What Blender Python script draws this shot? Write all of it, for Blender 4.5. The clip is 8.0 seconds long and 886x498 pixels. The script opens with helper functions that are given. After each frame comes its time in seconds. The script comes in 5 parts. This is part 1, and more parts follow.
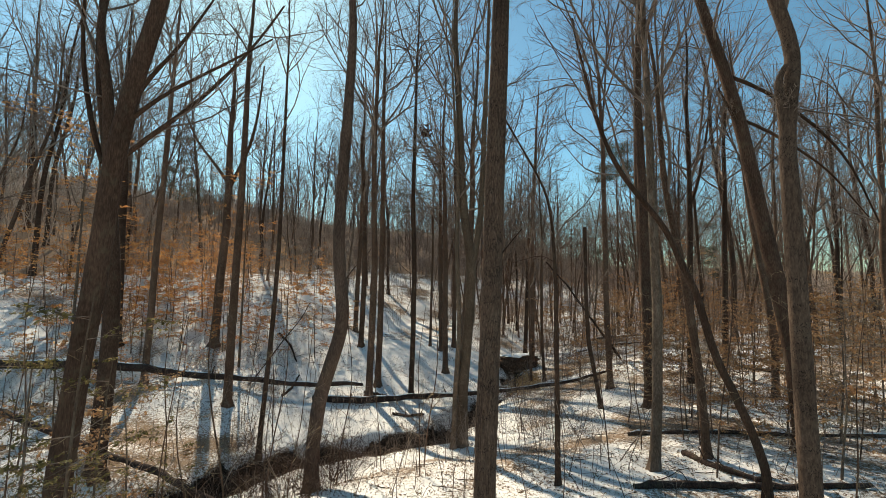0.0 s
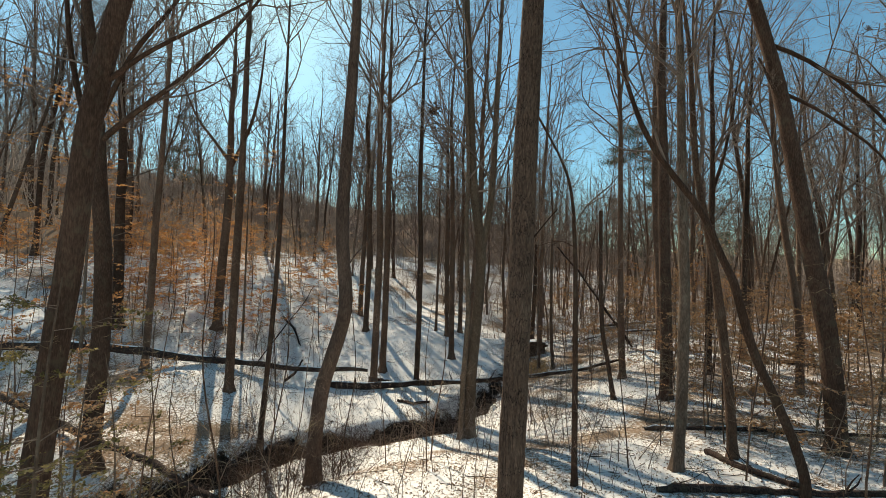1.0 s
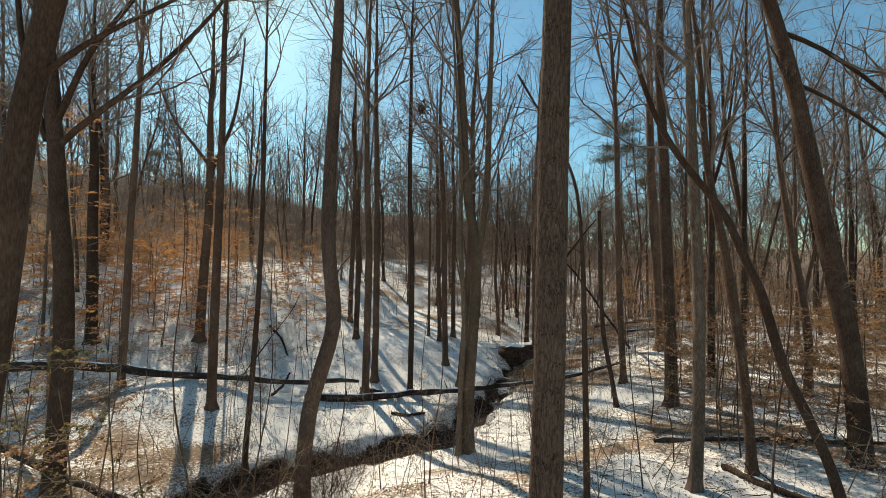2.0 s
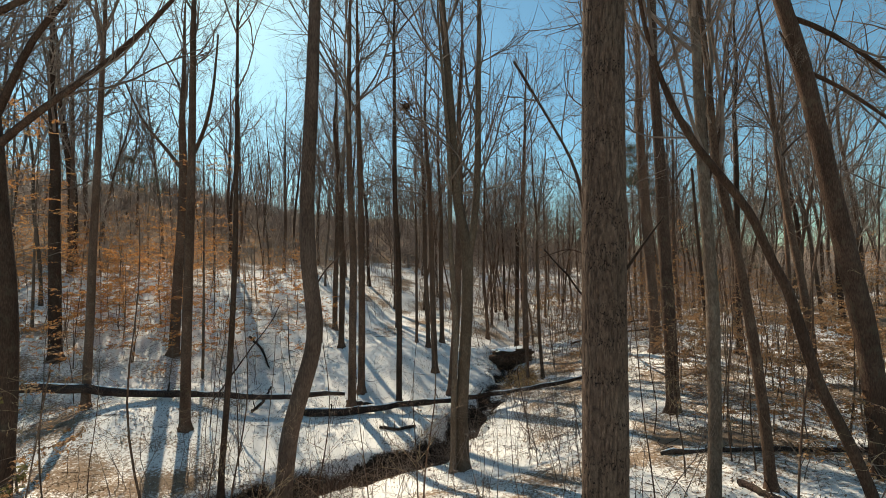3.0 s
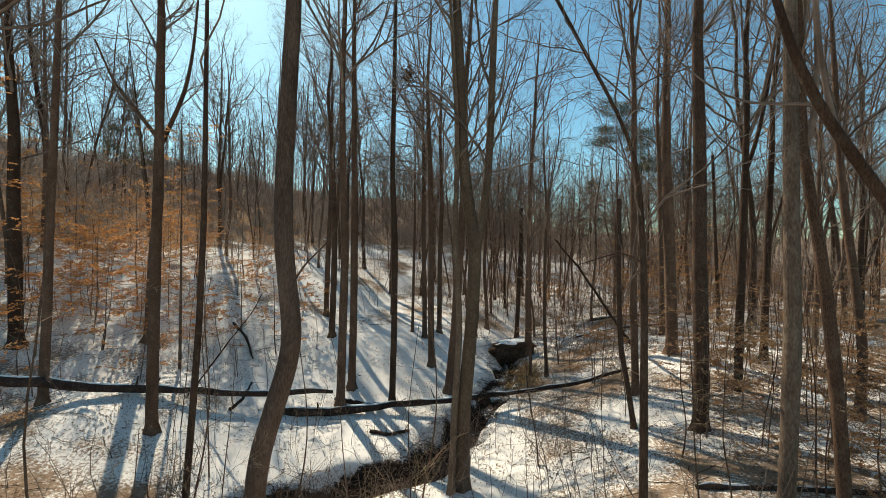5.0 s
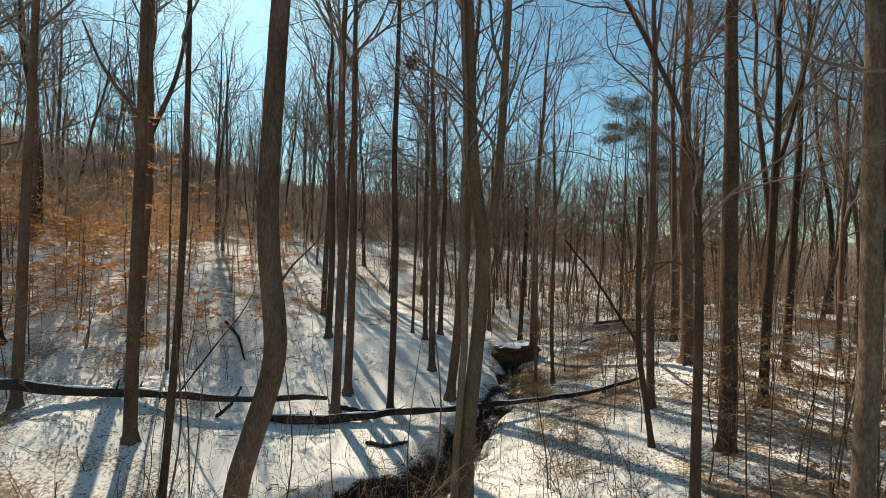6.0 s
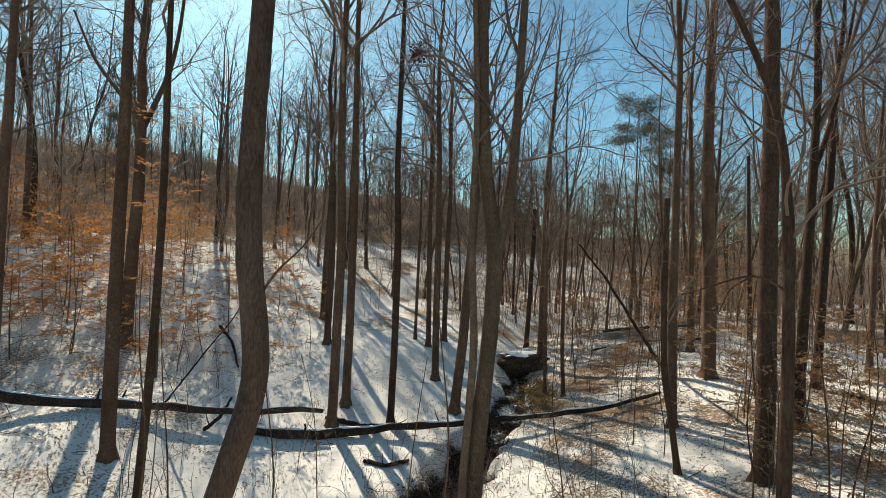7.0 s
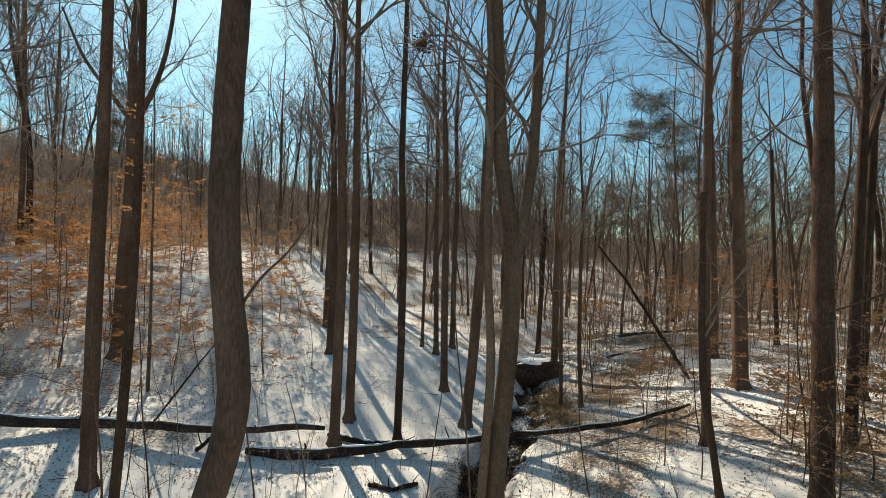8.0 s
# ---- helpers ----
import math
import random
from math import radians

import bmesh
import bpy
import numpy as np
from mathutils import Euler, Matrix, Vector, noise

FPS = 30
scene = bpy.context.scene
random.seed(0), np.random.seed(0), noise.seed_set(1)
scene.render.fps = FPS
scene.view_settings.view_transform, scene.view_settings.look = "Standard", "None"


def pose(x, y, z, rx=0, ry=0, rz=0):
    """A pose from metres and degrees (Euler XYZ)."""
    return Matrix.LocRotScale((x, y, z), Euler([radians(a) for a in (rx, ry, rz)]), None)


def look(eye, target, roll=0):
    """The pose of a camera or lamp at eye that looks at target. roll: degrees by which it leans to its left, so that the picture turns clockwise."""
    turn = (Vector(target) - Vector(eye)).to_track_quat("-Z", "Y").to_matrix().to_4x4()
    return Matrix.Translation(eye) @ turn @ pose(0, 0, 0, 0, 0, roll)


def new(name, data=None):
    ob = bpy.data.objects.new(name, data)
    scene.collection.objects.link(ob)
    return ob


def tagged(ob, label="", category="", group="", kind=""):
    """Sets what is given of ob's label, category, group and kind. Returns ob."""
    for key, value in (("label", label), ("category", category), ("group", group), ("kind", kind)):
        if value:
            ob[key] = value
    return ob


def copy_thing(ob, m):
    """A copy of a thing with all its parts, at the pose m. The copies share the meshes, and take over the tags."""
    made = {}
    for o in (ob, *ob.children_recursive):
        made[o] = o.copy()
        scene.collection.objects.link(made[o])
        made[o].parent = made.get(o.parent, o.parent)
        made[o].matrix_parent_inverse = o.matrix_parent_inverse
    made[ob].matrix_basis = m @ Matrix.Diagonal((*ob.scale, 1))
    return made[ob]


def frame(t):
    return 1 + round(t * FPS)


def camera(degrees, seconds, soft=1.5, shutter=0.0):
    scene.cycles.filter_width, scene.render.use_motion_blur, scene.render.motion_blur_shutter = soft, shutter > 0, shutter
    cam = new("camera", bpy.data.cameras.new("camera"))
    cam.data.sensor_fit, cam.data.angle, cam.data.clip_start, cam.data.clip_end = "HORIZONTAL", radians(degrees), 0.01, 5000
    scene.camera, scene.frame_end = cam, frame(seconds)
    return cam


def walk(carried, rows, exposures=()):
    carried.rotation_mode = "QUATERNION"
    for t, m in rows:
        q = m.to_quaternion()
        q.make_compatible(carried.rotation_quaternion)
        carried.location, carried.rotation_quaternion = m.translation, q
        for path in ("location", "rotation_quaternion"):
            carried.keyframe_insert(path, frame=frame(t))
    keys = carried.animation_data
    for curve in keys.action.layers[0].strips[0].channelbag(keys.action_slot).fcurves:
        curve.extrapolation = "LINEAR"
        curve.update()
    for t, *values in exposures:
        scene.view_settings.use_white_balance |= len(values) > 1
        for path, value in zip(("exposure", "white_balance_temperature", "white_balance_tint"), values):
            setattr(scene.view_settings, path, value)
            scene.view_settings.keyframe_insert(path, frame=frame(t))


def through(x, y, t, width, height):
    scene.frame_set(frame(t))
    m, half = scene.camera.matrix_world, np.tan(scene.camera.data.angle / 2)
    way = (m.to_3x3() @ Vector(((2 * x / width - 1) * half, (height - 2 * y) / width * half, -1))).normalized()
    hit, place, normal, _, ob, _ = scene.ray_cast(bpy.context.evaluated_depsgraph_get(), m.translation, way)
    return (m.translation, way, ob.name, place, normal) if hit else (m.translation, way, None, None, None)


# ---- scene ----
cam = camera(92.6, 8.0, soft=0.6)
PATH = [
    (0, (-0.097, 0.003, 8.18), (-0.076, 1.998, 8.323), 0.9),
    (0.5, (-0.162, 0.471, 8.18), (-0.162, 2.469, 8.283), 1.3),
    (1, (-0.24, 0.971, 8.237), (-0.242, 2.97, 8.302), 1.5),
    (2.5, (-0.482, 2.511, 8.56), (-0.393, 4.508, 8.63), -0.6),
    (3, (-0.530, 3.073, 8.6), (-0.412, 5.068, 8.677), -0.9),
    (3.5, (-0.547, 3.673, 8.769), (-0.418, 5.668, 8.831), -0.6),
    (4, (-0.562, 4.285, 8.871), (-0.425, 6.28, 8.909), -0.1),
    (4.5, (-0.590, 4.835, 8.949), (-0.455, 6.83, 8.958), 0.3),
    (6, (-0.668, 6.805, 9.078), (-0.54, 8.801, 9.055), 1.6),
    (6.5, (-0.69, 7.507, 9.114), (-0.566, 9.503, 9.095), 2.0),
    (7, (-0.695, 8.172, 9.111), (-0.583, 10.169, 9.099), 2.2),
    (7.5, (-0.7, 8.854, 9.074), (-0.602, 10.852, 9.072), 2.2),
    (8, (-0.776, 9.596, 9.083), (-0.688, 11.594, 9.086), 1.5),
]
walk(cam, [(t, look(eye, target, roll)) for t, eye, target, roll in PATH], exposures=[(0.0, 0.45, 6640, 4), (8.0, 0.46, 6640, 4)])

# ---- light ----
SUN_AZ, SUN_EL = -25.0, 35.0  # degrees from +y (towards -x) and above the horizon
world = bpy.data.worlds.new("winter_sky")
scene.world = world
world.use_nodes = True
wn = world.node_tree.nodes
sky = wn.new("ShaderNodeTexSky")
sky.sky_type = 'NISHITA'
sky.sun_disc = False
sky.sun_elevation, sky.sun_rotation = radians(SUN_EL), radians(SUN_AZ)
sky.air_density, sky.dust_density, sky.ozone_density = 1.0, 0.3, 1.8
wn["Background"].inputs["Strength"].default_value = 0.100
cast = wn.new("ShaderNodeMix")
cast.data_type, cast.blend_type = 'RGBA', 'MULTIPLY'
cast.inputs[0].default_value, cast.inputs[7].default_value = 1.0, (0.75, 1.03, 0.98, 1)  # a clear, slightly cyan winter sky
world.node_tree.links.new(sky.outputs["Color"], cast.inputs[6])
world.node_tree.links.new(cast.outputs[2], wn["Background"].inputs["Color"])
lamp = bpy.data.lights.new("sun", 'SUN')
lamp.energy, lamp.angle, lamp.color = 5.0, radians(0.53), (1.0, 0.89, 0.74)
sun_dir = Vector((math.sin(radians(SUN_AZ)) * math.cos(radians(SUN_EL)), math.cos(radians(SUN_AZ)) * math.cos(radians(SUN_EL)), math.sin(radians(SUN_EL))))
sun = new("sun", lamp)
sun.matrix_world = look(sun_dir * 60, (0, 0, 0))


# ---- materials ----
def material(name, rough=0.85):
    m = bpy.data.materials.new(name)
    m.use_nodes = True
    nt = m.node_tree
    b = nt.nodes["Principled BSDF"]
    b.inputs["Roughness"].default_value = rough
    b.inputs["Specular IOR Level"].default_value = 0.06
    return m, nt, b


def tex(nt, kind, scale, stretch=(1, 1, 1), detail=4.0, space="Object", rough=0.55):
    co = nt.nodes.new("ShaderNodeTexCoord")
    mp = nt.nodes.new("ShaderNodeMapping")
    mp.inputs["Scale"].default_value = stretch
    nt.links.new(co.outputs[space], mp.inputs["Vector"])
    n = nt.nodes.new(kind)
    n.inputs["Scale"].default_value = scale
    if "Detail" in n.inputs:
        n.inputs["Detail"].default_value = detail
        n.inputs["Roughness"].default_value = rough
    nt.links.new(mp.outputs["Vector"], n.inputs["Vector"])
    return n


def ramp(nt, src, stops):
    r = nt.nodes.new("ShaderNodeValToRGB")
    e = r.color_ramp.elements
    while len(e) < len(stops):
        e.new(0.5)
    for el, (p, c) in zip(e, stops):
        el.position = p
        el.color = (*c, 1) if len(c) == 3 else c
    nt.links.new(src, r.inputs["Fac"])
    return r


def mixed(nt, a, b, fac, mode='MIX'):
    m = nt.nodes.new("ShaderNodeMix")
    m.data_type, m.blend_type = 'RGBA', mode
    for sock, v in ((m.inputs[0], fac), (m.inputs[6], a), (m.inputs[7], b)):
        if isinstance(v, bpy.types.NodeSocket):
            nt.links.new(v, sock)
        else:
            sock.default_value = (*v, 1) if isinstance(v, tuple) else v
    return m.outputs[2]


def calc(nt, op, a, b):
    m = nt.nodes.new("ShaderNodeMath")
    m.operation = op
    for sock, v in ((m.inputs[0], a), (m.inputs[1], b)):
        if isinstance(v, bpy.types.NodeSocket):
            nt.links.new(v, sock)
        else:
            sock.default_value = v
    return m.outputs[0]


def bump(nt, b, height, strength, dist):
    n = nt.nodes.new("ShaderNodeBump")
    n.inputs["Strength"].default_value, n.inputs["Distance"].default_value = strength, dist
    nt.links.new(height, n.inputs["Height"])
    nt.links.new(n.outputs["Normal"], b.inputs["Normal"])


def bark(name, dark, mid, light, lichen, furrow=34.0, stretch=0.14):
    """Furrowed bark: fine vertical ridges, broad stains, pale lichen and a change from tree to tree."""
    m, nt, b = material(name, 0.9)
    ridges = tex(nt, "ShaderNodeTexNoise", furrow, (1, 1, stretch), 5)
    stains = tex(nt, "ShaderNodeTexNoise", 1.6, (1, 1, 0.45), 4)
    patch = tex(nt, "ShaderNodeTexNoise", 5.0, (1, 1, 0.7), 5)
    base = ramp(nt, ridges.outputs["Fac"], [(0.30, dark), (0.52, mid), (0.72, light)]).outputs["Color"]
    spots = ramp(nt, patch.outputs["Fac"], [(0.54, (0, 0, 0)), (0.66, (1, 1, 1))]).outputs["Color"]
    base = mixed(nt, base, lichen, calc(nt, 'MULTIPLY', spots, 0.4))
    tone = ramp(nt, stains.outputs["Fac"], [(0.3, (0.62, 0.58, 0.55)), (0.7, (1.15, 1.1, 1.05))]).outputs["Color"]
    base = mixed(nt, base, tone, 1.0, 'MULTIPLY')
    info = nt.nodes.new("ShaderNodeObjectInfo")
    each = ramp(nt, info.outputs["Random"], [(0.0, (0.74, 0.71, 0.67)), (1.0, (1.1, 1.06, 1.02))]).outputs["Color"]
    base = mixed(nt, base, each, 1.0, 'MULTIPLY')
    nt.links.new(base, b.inputs["Base Color"])
    bump(nt, b, ridges.outputs["Fac"], 0.9, 0.02)
    return m


BARK = bark("brown_grey_bark", (0.090, 0.059, 0.045), (0.165, 0.109, 0.082), (0.25, 0.172, 0.131), (0.25, 0.205, 0.16), 46.0, 0.3)
BARK_PALE = bark("pale_grey_bark", (0.110, 0.083, 0.066), (0.185, 0.142, 0.113), (0.27, 0.215, 0.176), (0.28, 0.25, 0.205), 30.0, 0.35)
BARK_TAN = bark("pale_tan_bark", (0.125, 0.092, 0.070), (0.195, 0.148, 0.113), (0.27, 0.212, 0.166), (0.28, 0.24, 0.19), 34.0, 0.35)
BARK_DARK = bark("dark_wet_bark", (0.058, 0.038, 0.030), (0.100, 0.066, 0.051), (0.150, 0.103, 0.080), (0.14, 0.125, 0.095), 42.0, 0.2)

BARK_BOWED = bark("smooth_brown_bark", (0.080, 0.056, 0.046), (0.128, 0.092, 0.076), (0.185, 0.137, 0.113), (0.17, 0.14, 0.115), 30.0, 0.25)
BARK_LOG = bark("dark_rotten_bark", (0.022, 0.016, 0.015), (0.068, 0.048, 0.042), (0.145, 0.105, 0.088), (0.11, 0.10, 0.07), 26.0, 0.8)
BARK_NEAR = bark("furrowed_grey_bark", (0.095, 0.071, 0.058), (0.158, 0.119, 0.098), (0.235, 0.183, 0.152), (0.22, 0.18, 0.15), 48.0, 0.3)


def pitted(m, net_scale):
    """Adds a net of shallow furrows and short dark cracks to a bark."""
    nt = m.node_tree
    b = nt.nodes["Principled BSDF"]
    pits = tex(nt, "ShaderNodeTexNoise", 88.0, (1, 1, 0.6), 4, "Object", 0.7)
    rows = tex(nt, "ShaderNodeTexNoise", 5.5, (0.6, 0.6, 1.8), 3)
    dark = calc(nt, 'MULTIPLY', ramp(nt, pits.outputs["Fac"], [(0.54, (0, 0, 0)), (0.60, (1, 1, 1))]).outputs["Color"], ramp(nt, rows.outputs["Fac"], [(0.48, (0, 0, 0)), (0.60, (1, 1, 1))]).outputs["Color"])
    old = b.inputs["Base Color"].links[0].from_socket
    net = tex(nt, "ShaderNodeTexVoronoi", net_scale, (1, 1, 0.34))
    net.feature = 'DISTANCE_TO_EDGE'
    warp = tex(nt, "ShaderNodeTexNoise", 24.0, (1, 1, 0.5), 4)
    shift = nt.nodes.new("ShaderNodeVectorMath")
    shift.operation = 'MULTIPLY_ADD'
    shift.inputs[1].default_value = (0.035, 0.035, 0.05)
    nt.links.new(warp.outputs["Color"], shift.inputs[0])
    nt.links.new(net.inputs["Vector"].links[0].from_socket, shift.inputs[2])
    nt.links.new(shift.outputs[0], net.inputs["Vector"])
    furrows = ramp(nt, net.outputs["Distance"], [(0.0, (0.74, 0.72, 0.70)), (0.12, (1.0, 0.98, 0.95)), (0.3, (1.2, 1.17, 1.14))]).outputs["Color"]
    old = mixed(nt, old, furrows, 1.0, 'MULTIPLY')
    bump(nt, b, calc(nt, 'ADD', calc(nt, 'MINIMUM', net.outputs["Distance"], 0.25), calc(nt, 'MULTIPLY', warp.outputs["Fac"], 0.25)), 0.5, 0.012)
    old = mixed(nt, old, (0.012, 0.010, 0.009), calc(nt, 'MULTIPLY', dark, 0.95))
    nt.links.new(old, b.inputs["Base Color"])
    return old


pitted(BARK_NEAR, 62.0)
BARK_FURROWED = bark("plated_grey_bark", (0.120, 0.088, 0.073), (0.180, 0.134, 0.112), (0.27, 0.208, 0.174), (0.25, 0.205, 0.172), 60.0, 0.3)
col = pitted(BARK_FURROWED, 80.0)
nt = BARK_FURROWED.node_tree
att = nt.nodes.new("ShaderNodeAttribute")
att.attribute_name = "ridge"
ridge_tone = ramp(nt, att.outputs["Fac"], [(0.1, (0.45, 0.43, 0.42)), (0.6, (0.85, 0.84, 0.83)), (1.0, (1.1, 1.08, 1.06))]).outputs["Color"]
nt.links.new(mixed(nt, col, ridge_tone, 1.0, 'MULTIPLY'), nt.nodes["Principled BSDF"].inputs["Base Color"])


def twig_mat(name, a, c):
    m, nt, b = material(name, 0.85)
    n = tex(nt, "ShaderNodeTexNoise", 2.2, (1, 1, 1), 3)
    col = ramp(nt, n.outputs["Fac"], [(0.35, a), (0.65, c)]).outputs["Color"]
    info = nt.nodes.new("ShaderNodeObjectInfo")
    each = ramp(nt, info.outputs["Random"], [(0.0, (0.8, 0.76, 0.74)), (1.0, (1.2, 1.15, 1.1))]).outputs["Color"]
    nt.links.new(mixed(nt, col, each, 1.0, 'MULTIPLY'), b.inputs["Base Color"])
    return m


TWIG = twig_mat("grey_brown_twigs", (0.145, 0.109, 0.089), (0.27, 0.212, 0.175))
TWIG_RED = twig_mat("reddish_saplings", (0.16, 0.108, 0.078), (0.30, 0.212, 0.155))
# far twigs: haze is put into the colour, paler than near twigs
TWIG_FAR = twig_mat("haze_paled_twigs", (0.31, 0.243, 0.200), (0.43, 0.350, 0.295))
STRAW = twig_mat("dry_stalks", (0.17, 0.12, 0.075), (0.36, 0.28, 0.18))


def leaf_mat(name, a, c, d, through=0.4):
    m, nt, b = material(name, 0.6)
    g = nt.nodes.new("ShaderNodeNewGeometry")
    col = ramp(nt, g.outputs["Random Per Island"], [(0.0, a), (0.5, c), (1.0, d)]).outputs["Color"]
    nt.links.new(col, b.inputs["Base Color"])
    tr = nt.nodes.new("ShaderNodeBsdfTranslucent")
    nt.links.new(col, tr.inputs["Color"])
    mx = nt.nodes.new("ShaderNodeMixShader")
    mx.inputs[0].default_value = through
    nt.links.new(b.outputs[0], mx.inputs[1])
    nt.links.new(tr.outputs[0], mx.inputs[2])
    nt.links.new(mx.outputs[0], nt.nodes["Material Output"].inputs["Surface"])
    return m


BEECH = leaf_mat("dead_beech_leaves", (0.46, 0.175, 0.052), (0.60, 0.285, 0.095), (0.70, 0.43, 0.195), 0.6)
GREEN = leaf_mat("yellow_green_leaves", (0.11, 0.09, 0.035), (0.20, 0.16, 0.06), (0.34, 0.26, 0.11), 0.5)
RUSSET = leaf_mat("russet_dead_leaves", (0.30, 0.15, 0.07), (0.42, 0.235, 0.115), (0.54, 0.35, 0.19), 0.55)
STRAW_LEAF = leaf_mat("pale_drifted_leaves", (0.24, 0.145, 0.07), (0.46, 0.30, 0.145), (0.64, 0.46, 0.25), 0.3)
DEAD = leaf_mat("brown_dead_leaves", (0.06, 0.036, 0.025), (0.12, 0.073, 0.05), (0.20, 0.125, 0.082), 0.2)
LITTER = leaf_mat("fallen_leaves", (0.11, 0.065, 0.04), (0.22, 0.135, 0.08), (0.34, 0.23, 0.15), 0.1)
NEEDLE = leaf_mat("pine_needles", (0.055, 0.062, 0.040), (0.095, 0.102, 0.066), (0.14, 0.145, 0.095), 0.3)

# snowy ground: the layers "litter" and "soil" say how much leaf and how much bare earth lies open
GROUND, nt, b = material("snow_and_leaf_litter", 0.95)
b.inputs["Specular IOR Level"].default_value = 0.0
att_l = nt.nodes.new("ShaderNodeAttribute")
att_l.attribute_name = "litter"
att_s = nt.nodes.new("ShaderNodeAttribute")
att_s.attribute_name = "soil"
fine = tex(nt, "ShaderNodeTexNoise", 9.0, (1, 1, 1), 8, "Object", 0.7)
broad = tex(nt, "ShaderNodeTexNoise", 0.55, (1, 1, 1), 5, "Object", 0.6)
flecks = tex(nt, "ShaderNodeTexVoronoi", 7.0)
leafcol = ramp(nt, flecks.outputs["Color"], [(0.12, (0.070, 0.043, 0.030)), (0.45, (0.175, 0.112, 0.074)), (0.85, (0.31, 0.215, 0.145))]).outputs["Color"]
snowcol = ramp(nt, broad.outputs["Fac"], [(0.3, (0.84, 0.78, 0.72)), (0.7, (0.91, 0.86, 0.80))]).outputs["Color"]
amount = calc(nt, 'ADD', calc(nt, 'MULTIPLY', fine.outputs["Fac"], 0.75), calc(nt, 'MULTIPLY', broad.outputs["Fac"], 0.25))
amount = calc(nt, 'ADD', amount, calc(nt, 'SUBTRACT', att_l.outputs["Fac"], 0.5))
cover = ramp(nt, amount, [(0.50, (0, 0, 0)), (0.60, (1, 1, 1))]).outputs["Color"]
col = mixed(nt, snowcol, leafcol, cover)
earth = ramp(nt, fine.outputs["Fac"], [(0.3, (0.010, 0.008, 0.006)), (0.55, (0.032, 0.024, 0.018)), (0.8, (0.085, 0.064, 0.047))]).outputs["Color"]
bare = calc(nt, 'ADD', calc(nt, 'MULTIPLY', fine.outputs["Fac"], 0.7), calc(nt, 'SUBTRACT', att_s.outputs["Fac"], 0.5))
col = mixed(nt, col, earth, ramp(nt, bare, [(0.32, (0, 0, 0)), (0.44, (1, 1, 1))]).outputs["Color"])
nt.links.new(col, b.inputs["Base Color"])
bump(nt, b, fine.outputs["Fac"], 0.5, 0.05)

SNOW, nt, b = material("snow", 0.6)
n = tex(nt, "ShaderNodeTexNoise", 9.0, (1, 1, 1), 5)
nt.links.new(ramp(nt, n.outputs["Fac"], [(0.3, (0.80, 0.80, 0.79)), (0.7, (0.89, 0.88, 0.86))]).outputs["Color"], b.inputs["Base Color"])
bump(nt, b, n.outputs["Fac"], 0.4, 0.02)

EARTH, nt, b = material("dark_root_earth", 0.95)
n = tex(nt, "ShaderNodeTexNoise", 6.0, (1, 1, 1), 8, "Object", 0.7)
nt.links.new(ramp(nt, n.outputs["Fac"], [(0.3, (0.030, 0.019, 0.014)), (0.5, (0.10, 0.062, 0.042)), (0.75, (0.24, 0.155, 0.105))]).outputs["Color"], b.inputs["Base Color"])
bump(nt, b, n.outputs["Fac"], 1.0, 0.08)


# ---- mesh helpers ----
def mesh_of(name, verts, quads, mat, smooth=True):
    """A mesh from arrays of corners and of faces of four corners."""
    verts, quads = np.asarray(verts, np.float32), np.asarray(quads, np.int32)
    k = quads.shape[1]
    keep = np.ones(quads.shape, bool)
    keep[:, -1] = quads[:, -1] != quads[:, -2]  # a doubled last corner makes a triangle
    count = keep.sum(1)
    flat = quads[keep]
    me = bpy.data.meshes.new(name)
    me.vertices.add(len(verts))
    me.vertices.foreach_set("co", verts.ravel())
    me.loops.add(flat.size)
    me.loops.foreach_set("vertex_index", flat)
    me.polygons.add(len(quads))
    me.polygons.foreach_set("loop_start", (np.cumsum(count) - count).astype(np.int32))
    me.polygons.foreach_set("use_smooth", np.full(len(quads), smooth, dtype=bool))
    me.update(calc_edges=True)
    me.validate()
    me.materials.append(mat)
    return me


def part(name, me, parent, label=""):
    ob = new(name, me)
    ob.parent = parent
    if label:
        ob["label"] = label
    return ob


def value_noise(x, y, cell, seed):
    """Smooth value noise on a plane, about -1 to 1."""
    table = np.random.default_rng(seed).uniform(-1, 1, (256, 256))
    u, v = np.asarray(x, float) / cell, np.asarray(y, float) / cell
    i, j = np.floor(u).astype(int), np.floor(v).astype(int)
    fu, fv = u - i, v - j
    fu, fv = fu * fu * (3 - 2 * fu), fv * fv * (3 - 2 * fv)
    a, b_, c, d = table[i % 256, j % 256], table[(i + 1) % 256, j % 256], table[i % 256, (j + 1) % 256], table[(i + 1) % 256, (j + 1) % 256]
    return (a * (1 - fu) + b_ * fu) * (1 - fv) + (c * (1 - fu) + d * fu) * fv


def unit(v):
    return v / np.maximum(np.linalg.norm(v, axis=-1, keepdims=True), 1e-9)


